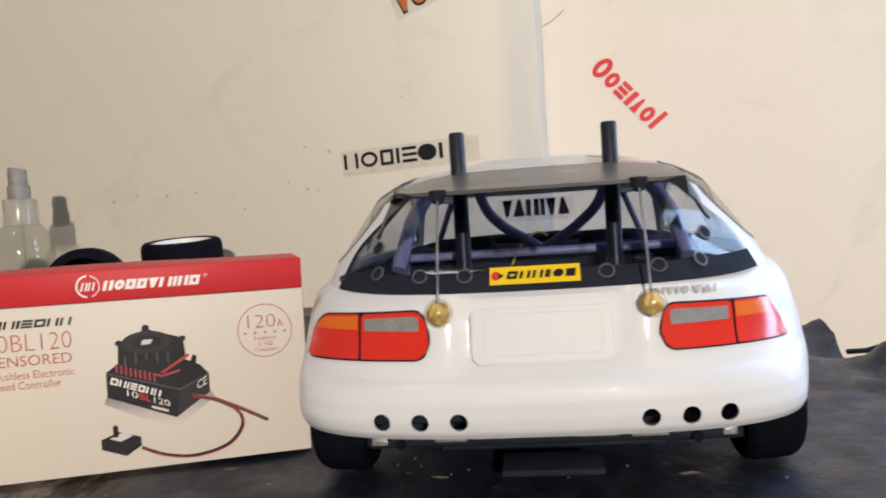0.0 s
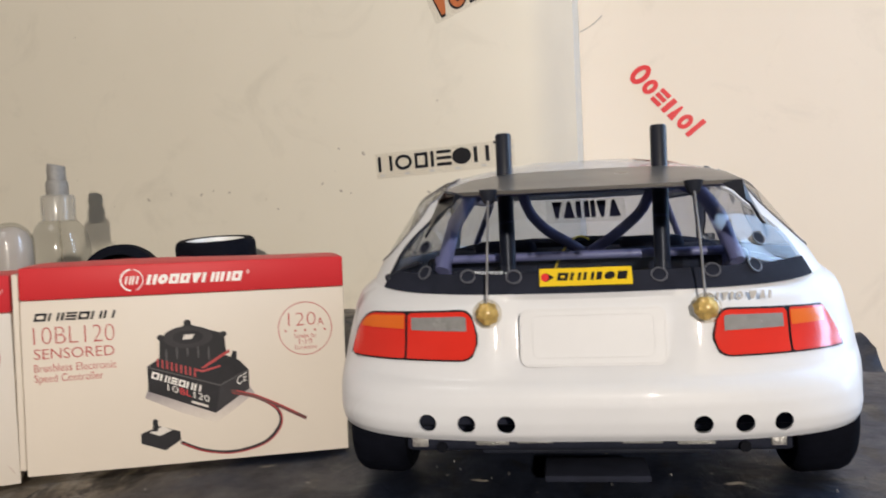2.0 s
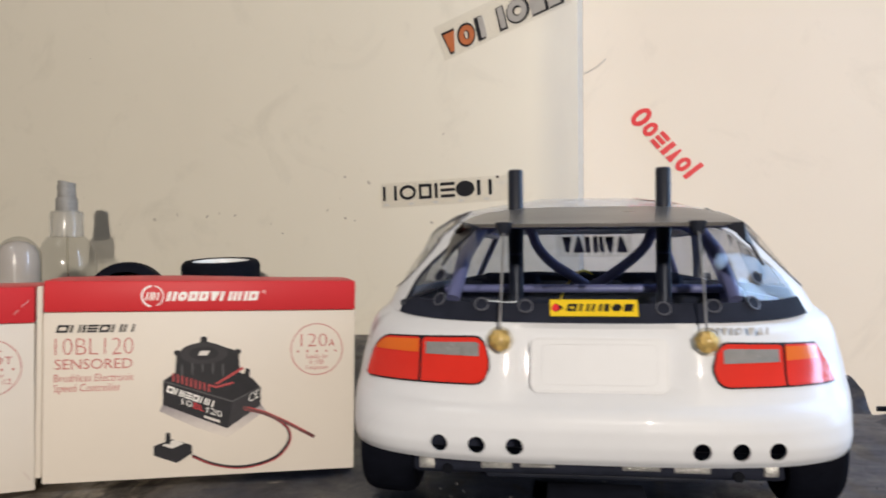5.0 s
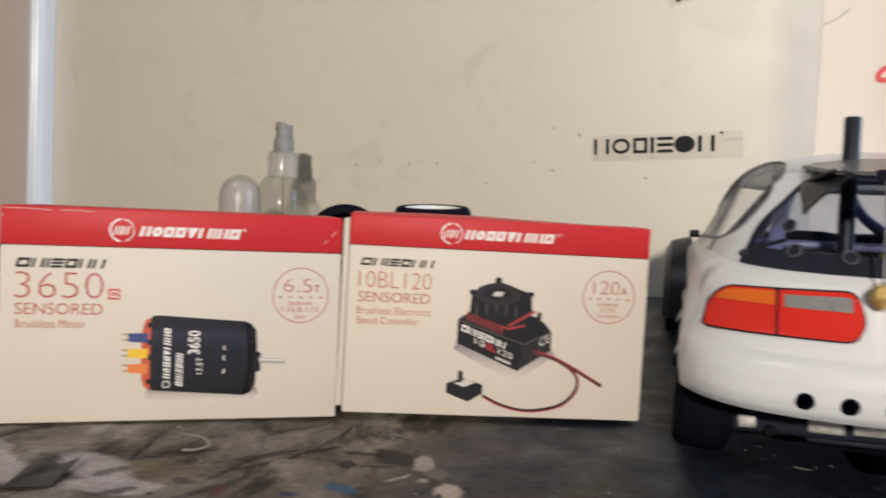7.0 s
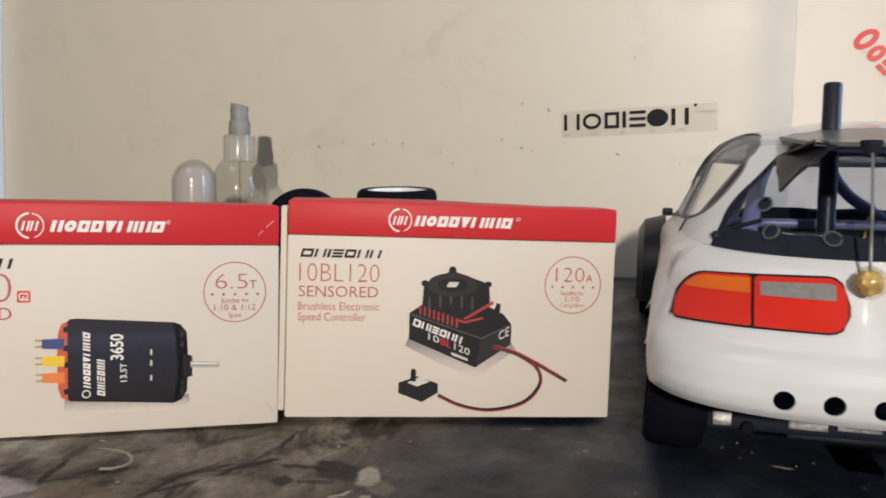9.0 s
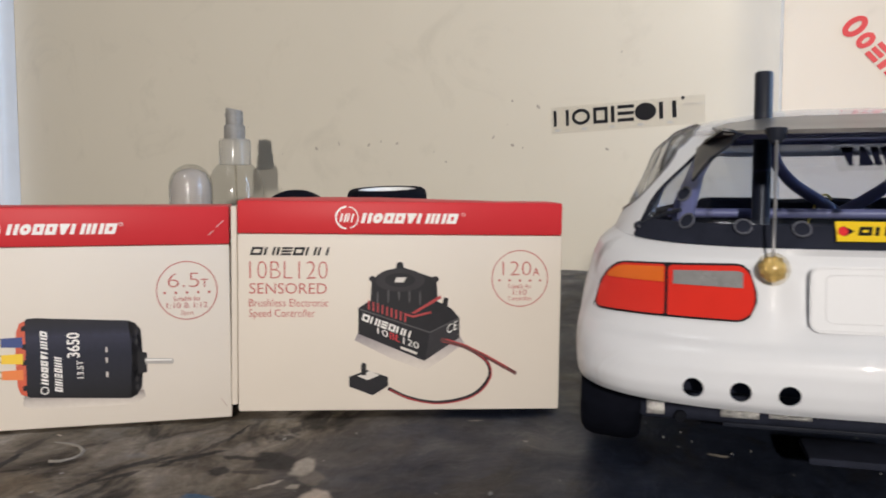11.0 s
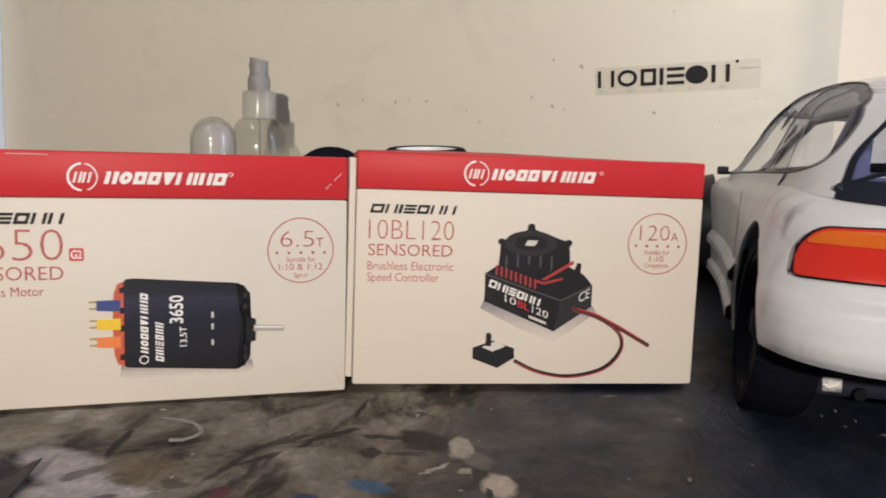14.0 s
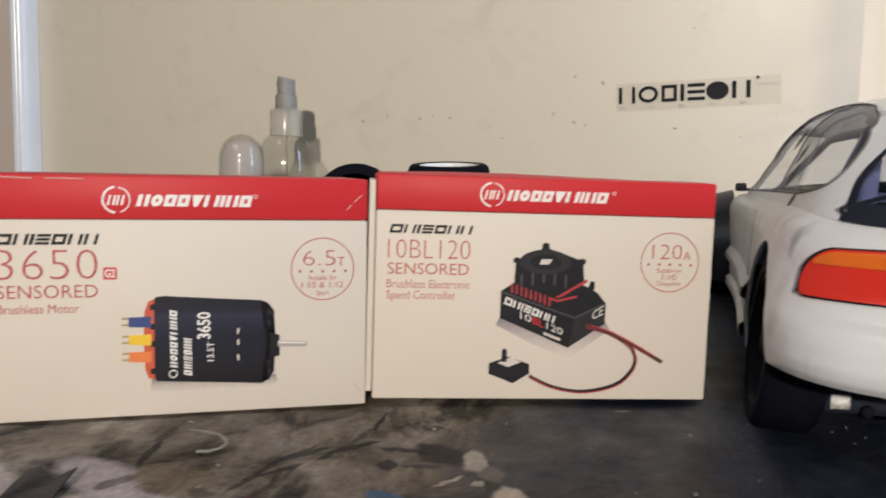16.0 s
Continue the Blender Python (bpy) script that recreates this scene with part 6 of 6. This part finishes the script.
def spray_bottle(x, y):
    ob = thing("spray_bottle", "clear plastic spray bottle with a grey pump and cap", "bottle", at=pose(x, y, table_height(x, y) - 0.0008))
    b = part("bottle", lathe([(0.0, 0.0), (0.0185, 0.0), (0.0235, 0.003), (0.0240, 0.058), (0.0238, 0.065), (0.0230, 0.0715), (0.0212, 0.0775), (0.0183, 0.0835), (0.0142, 0.0885)], 40, False), M_BOTTLE, ob)
    part("liquid", lathe([(0.0, 0.001), (0.0180, 0.001), (0.0214, 0.004), (0.0218, 0.030), (0.0, 0.030)], 36, False), M_BOTTLE, ob)
    part("neck", lathe([(0.0132, 0.088), (0.0133, 0.107), (0.0124, 0.1095), (0.0, 0.1095)], 36, False), M_FROST, ob)
    part("collar", lathe([(0.0088, 0.1093), (0.0088, 0.1200), (0.0078, 0.1215), (0.0, 0.1215)], 30, False), M_NOZZLE, ob)
    head = lathe([(0.0074, 0.1212), (0.0072, 0.1352), (0.0064, 0.1362), (0.0, 0.1364)], 28, False)
    for v in head.verts:
        if v.co.z > 0.130:
            v.co.z -= 0.22 * (v.co.x + 0.006)
    part("pump_head", join(head, block(-0.0082, -0.004, -0.002, 0.002, 0.128, 0.132, 0.0006)), M_NOZZLE, ob)
    part("dip_tube", tube([(0.002, 0, 0.004), (0.0, 0, 0.10)], 0.0009, 8), M_MILKY, ob)


M_MILKY = clear("frosted_plastic", (0.86, 0.85, 0.81), 0.3, 0.3)
M_FROST = thin_paint("frosted_bottle_neck", (0.47, 0.445, 0.39), 0.50)
M_CLOUD = thin_paint("cloudy_contents", (0.80, 0.72, 0.67), 0.38)


def domed_bottle(x, y):
    ob = thing("domed_bottle", "small bottle with a clear dome over white contents", "bottle", at=pose(x, y, table_height(x, y) - 0.0008))
    prof = [(0.0, 0.0), (0.0165, 0.0), (0.0175, 0.002), (0.0175, 0.072)]
    prof += [(0.0175 * math.cos(radians(a)), 0.072 + 0.0182 * math.sin(radians(a))) for a in range(10, 91, 10)]
    part("dome", lathe(prof, 40, False), M_BOTTLE, ob)
    part("contents", lathe([(0.0, 0.001), (0.0164, 0.001), (0.0168, 0.068), (0.0158, 0.0755), (0.0128, 0.0822), (0.0070, 0.0858), (0.0, 0.0868)], 32, False), M_CLOUD, ob)


spray_bottle(-0.4225, 0.380)
domed_bottle(-0.4475, 0.352)


def spare_wheel(label, at, rim=None):
    ob = thing("spare_wheel", label, "wheel", "spare wheels", at)
    wheel(ob, 0.0001, 0.0, 0.0312, 0.0245, rim or M_WHITE_RIM)
    return ob


zt = table_height(-0.272, 0.372) - 0.0018
lay = pose(0, 0, 0, 0, -90, 0)
for k in range(3):
    w = spare_wheel("black rubber tyre on a white rim, lying in a stack", pose(-0.284 + 0.001 * k, 0.372, zt - 0.0025 + 0.0102 + 0.0246 * k) @ pose(0, 0, 0, 5 * (k == 2), 0, 0) @ lay @ pose(0, 0, -0.0312))
# Lifted 7 mm off the bench to fit the camera's view.
w = spare_wheel("black rubber tyre on a dark rim, upright behind the box", pose(-0.344, 0.338, table_height(-0.344, 0.338) + 0.0070, 0, 0, 106), M_TYRE)

# ---- clutter on the bench ----


def crumple(name, cx, cy, sx, sy, high, seed, label, mat):
    """A crumpled sheet of plastic lying on the bench."""
    bm = bmesh.new()
    n = 34
    grid = []
    for i in range(n + 1):
        row = []
        for j in range(n + 1):
            u, v = i / n * 2 - 1, j / n * 2 - 1
            wob = 1 + 0.25 * noise.noise((u * 2, v * 2, seed))
            x, y = cx + sx * u * wob, cy + sy * v * wob
            edge = max(0.0, 1 - max(abs(u), abs(v)) ** 3)
            fold = abs(noise.noise((u * 2.2 + seed, v * 2.2, 0.4))) + 0.5 * abs(noise.noise((u * 5 + seed, v * 5, 1.4)))
            row.append(bm.verts.new((x, y, table_height(x, y) + 0.0004 + high * edge * (0.25 + fold))))
        grid.append(row)
    for a, b in zip(grid, grid[1:]):
        for j in range(n):
            bm.faces.new((a[j], b[j], b[j + 1], a[j + 1]))
    return solid(name, thicken(bm, 0.0004), mat, label, "plastic sheet")


crumple("plastic_sheet", -0.56, 0.30, 0.13, 0.14, 0.045, 3.1, "crumpled black plastic sheet behind the boxes", M_SHEET)


def scrap():
    """A torn scrap of black plastic, folded twice."""
    low = [(-0.2820, -0.0700), (-0.2920, -0.0450), (-0.2880, -0.0445), (-0.2808, -0.0470), (-0.2775, -0.0425), (-0.2700, -0.0630), (-0.2840, -0.0520)]
    high = [0.0006, 0.0008, 0.0020, 0.0008, 0.0024, 0.0006, 0.0018]
    bm = bmesh.new()
    vs = [bm.verts.new((x, y, table_height(x, y) + h)) for (x, y), h in zip(low, high)]
    for f in ((0, 6, 1), (1, 6, 2), (0, 3, 6), (2, 6, 3), (0, 5, 3), (3, 5, 4)):
        bm.faces.new([vs[k] for k in f])
    bmesh.ops.subdivide_edges(bm, edges=bm.edges[:], cuts=3, use_grid_fill=True)
    for v in bm.verts:
        v.co += Vector((0.5, 0.5, 0.5)) * 0.0006 * noise.noise(v.co * 90)
    return solid("plastic_scrap", thicken(bm, 0.0004), M_SCRAP, "small folded scrap of black plastic on the bench", "plastic scrap")


scrap()


def smear(pts, r, label):
    """A dried curved stroke of pale paint."""
    return solid("paint_smear", tube([(x, y, table_height(x, y) - 0.0004 - 0.80 * r) for x, y in pts], r, 8), M_PALEPAINT, label, "paint smear")


smear([(-0.2720, 0.0030), (-0.2680, 0.0040), (-0.2640, 0.0040), (-0.2590, 0.0025), (-0.2550, -0.0005), (-0.2525, -0.0045), (-0.2525, -0.0085), (-0.2545, -0.0120), (-0.2580, -0.0130)], 0.0008, "pale crescent of dried paint on the bench")
smear([(-0.1630, 0.0530), (-0.1605, 0.0600), (-0.1590, 0.0650), (-0.1565, 0.0600), (-0.1545, 0.0560)], 0.00016, "thin pale thread on the bench")


def specks(label):
    """Scuffs and dark specks on the board, too small to be picked apart."""
    bm = bmesh.new()
    rnd = random.Random(4)
    spots = [(-0.3223, 0.1352), (-0.1869, 0.1262), (-0.1737, 0.1594), (-0.1964, 0.1653), (-0.1060, 0.1990), (-0.3920, 0.1305), (-0.2134, 0.1357), (-0.1961, 0.1286), (-0.3671, 0.1347), (-0.3058, 0.1329), (-0.2574, 0.1157), (-0.3350, 0.1324)]
    for x, z in spots:
        xl = (x - 0.0075) / math.cos(radians(WALL_TURN))
        join(bm, disc_flat(xl, z, rnd.uniform(0.0008, 0.0022), rnd.uniform(0.0006, 0.0015), 0.0002, 9, rnd.uniform(0, 3)))
    for k in range(9):
        join(bm, disc_flat(rnd.uniform(-0.55, -0.03), rnd.choice((rnd.uniform(0.06, 0.16), rnd.uniform(0.06, 0.30))), rnd.uniform(0.0003, 0.0011), rnd.uniform(0.0003, 0.0008), 0.0002, 8, rnd.uniform(0, 3)))
    return solid("board_scuffs", bm, M_SCUFF, label, "scuffs", "stuff", AT_BOARD)


specks("grey-brown scuffs and specks on the cream board")


def cable():
    """A stiff black cable that loops over the bench's edge."""
    pts = [(x + 0.008, y, z) for x, y, z in [(0.172, 0.262, 0.0012), (0.180, 0.254, 0.0030), (0.184, 0.250, 0.0052), (0.188, 0.249, 0.0064), (0.193, 0.249, 0.0052), (0.198, 0.250, 0.0020), (0.206, 0.252, -0.0080), (0.214, 0.254, -0.0260), (0.218, 0.255, -0.0500)]]
    return solid("cable", tube(pts, 0.0016, 10), M_BLACK, "stiff black cable looping over the bench edge", "cable")


cable()


def flecks(label):
    """Chips of pale dried paint and dust on the black end of the bench."""
    bm = bmesh.new()
    rnd = random.Random(23)
    for k in range(64):
        x, y = rnd.uniform(-0.11, 0.17), rnd.uniform(-0.06, 0.10)
        r = rnd.uniform(0.00015, 0.00034) * (2.6 if rnd.random() < 0.12 else 1.0)
        turn, z = rnd.uniform(0, 6.28), table_height(x, y) + 0.0003
        n = rnd.choice((3, 4, 5))
        ring = [(x + r * rnd.uniform(0.6, 1.5) * math.cos(turn + 6.283 * q / n), y + 1.5 * r * rnd.uniform(0.6, 1.4) * math.sin(turn + 6.283 * q / n)) for q in range(n)]
        low = [bm.verts.new((a, b, z - 0.0006)) for a, b in ring]
        top = [bm.verts.new((x + (a - x) * 0.8, y + (b - y) * 0.8, z + 0.0001)) for a, b in ring]
        bm.faces.new(top)
        for q in range(n):
            bm.faces.new((low[q], low[(q + 1) % n], top[(q + 1) % n], top[q]))
    bmesh.ops.recalc_face_normals(bm, faces=bm.faces[:])
    return solid("paint_flecks", bm, M_FLECK, label, "paint flecks", "stuff")


flecks("tiny pale flecks of dried paint on the black worktop")
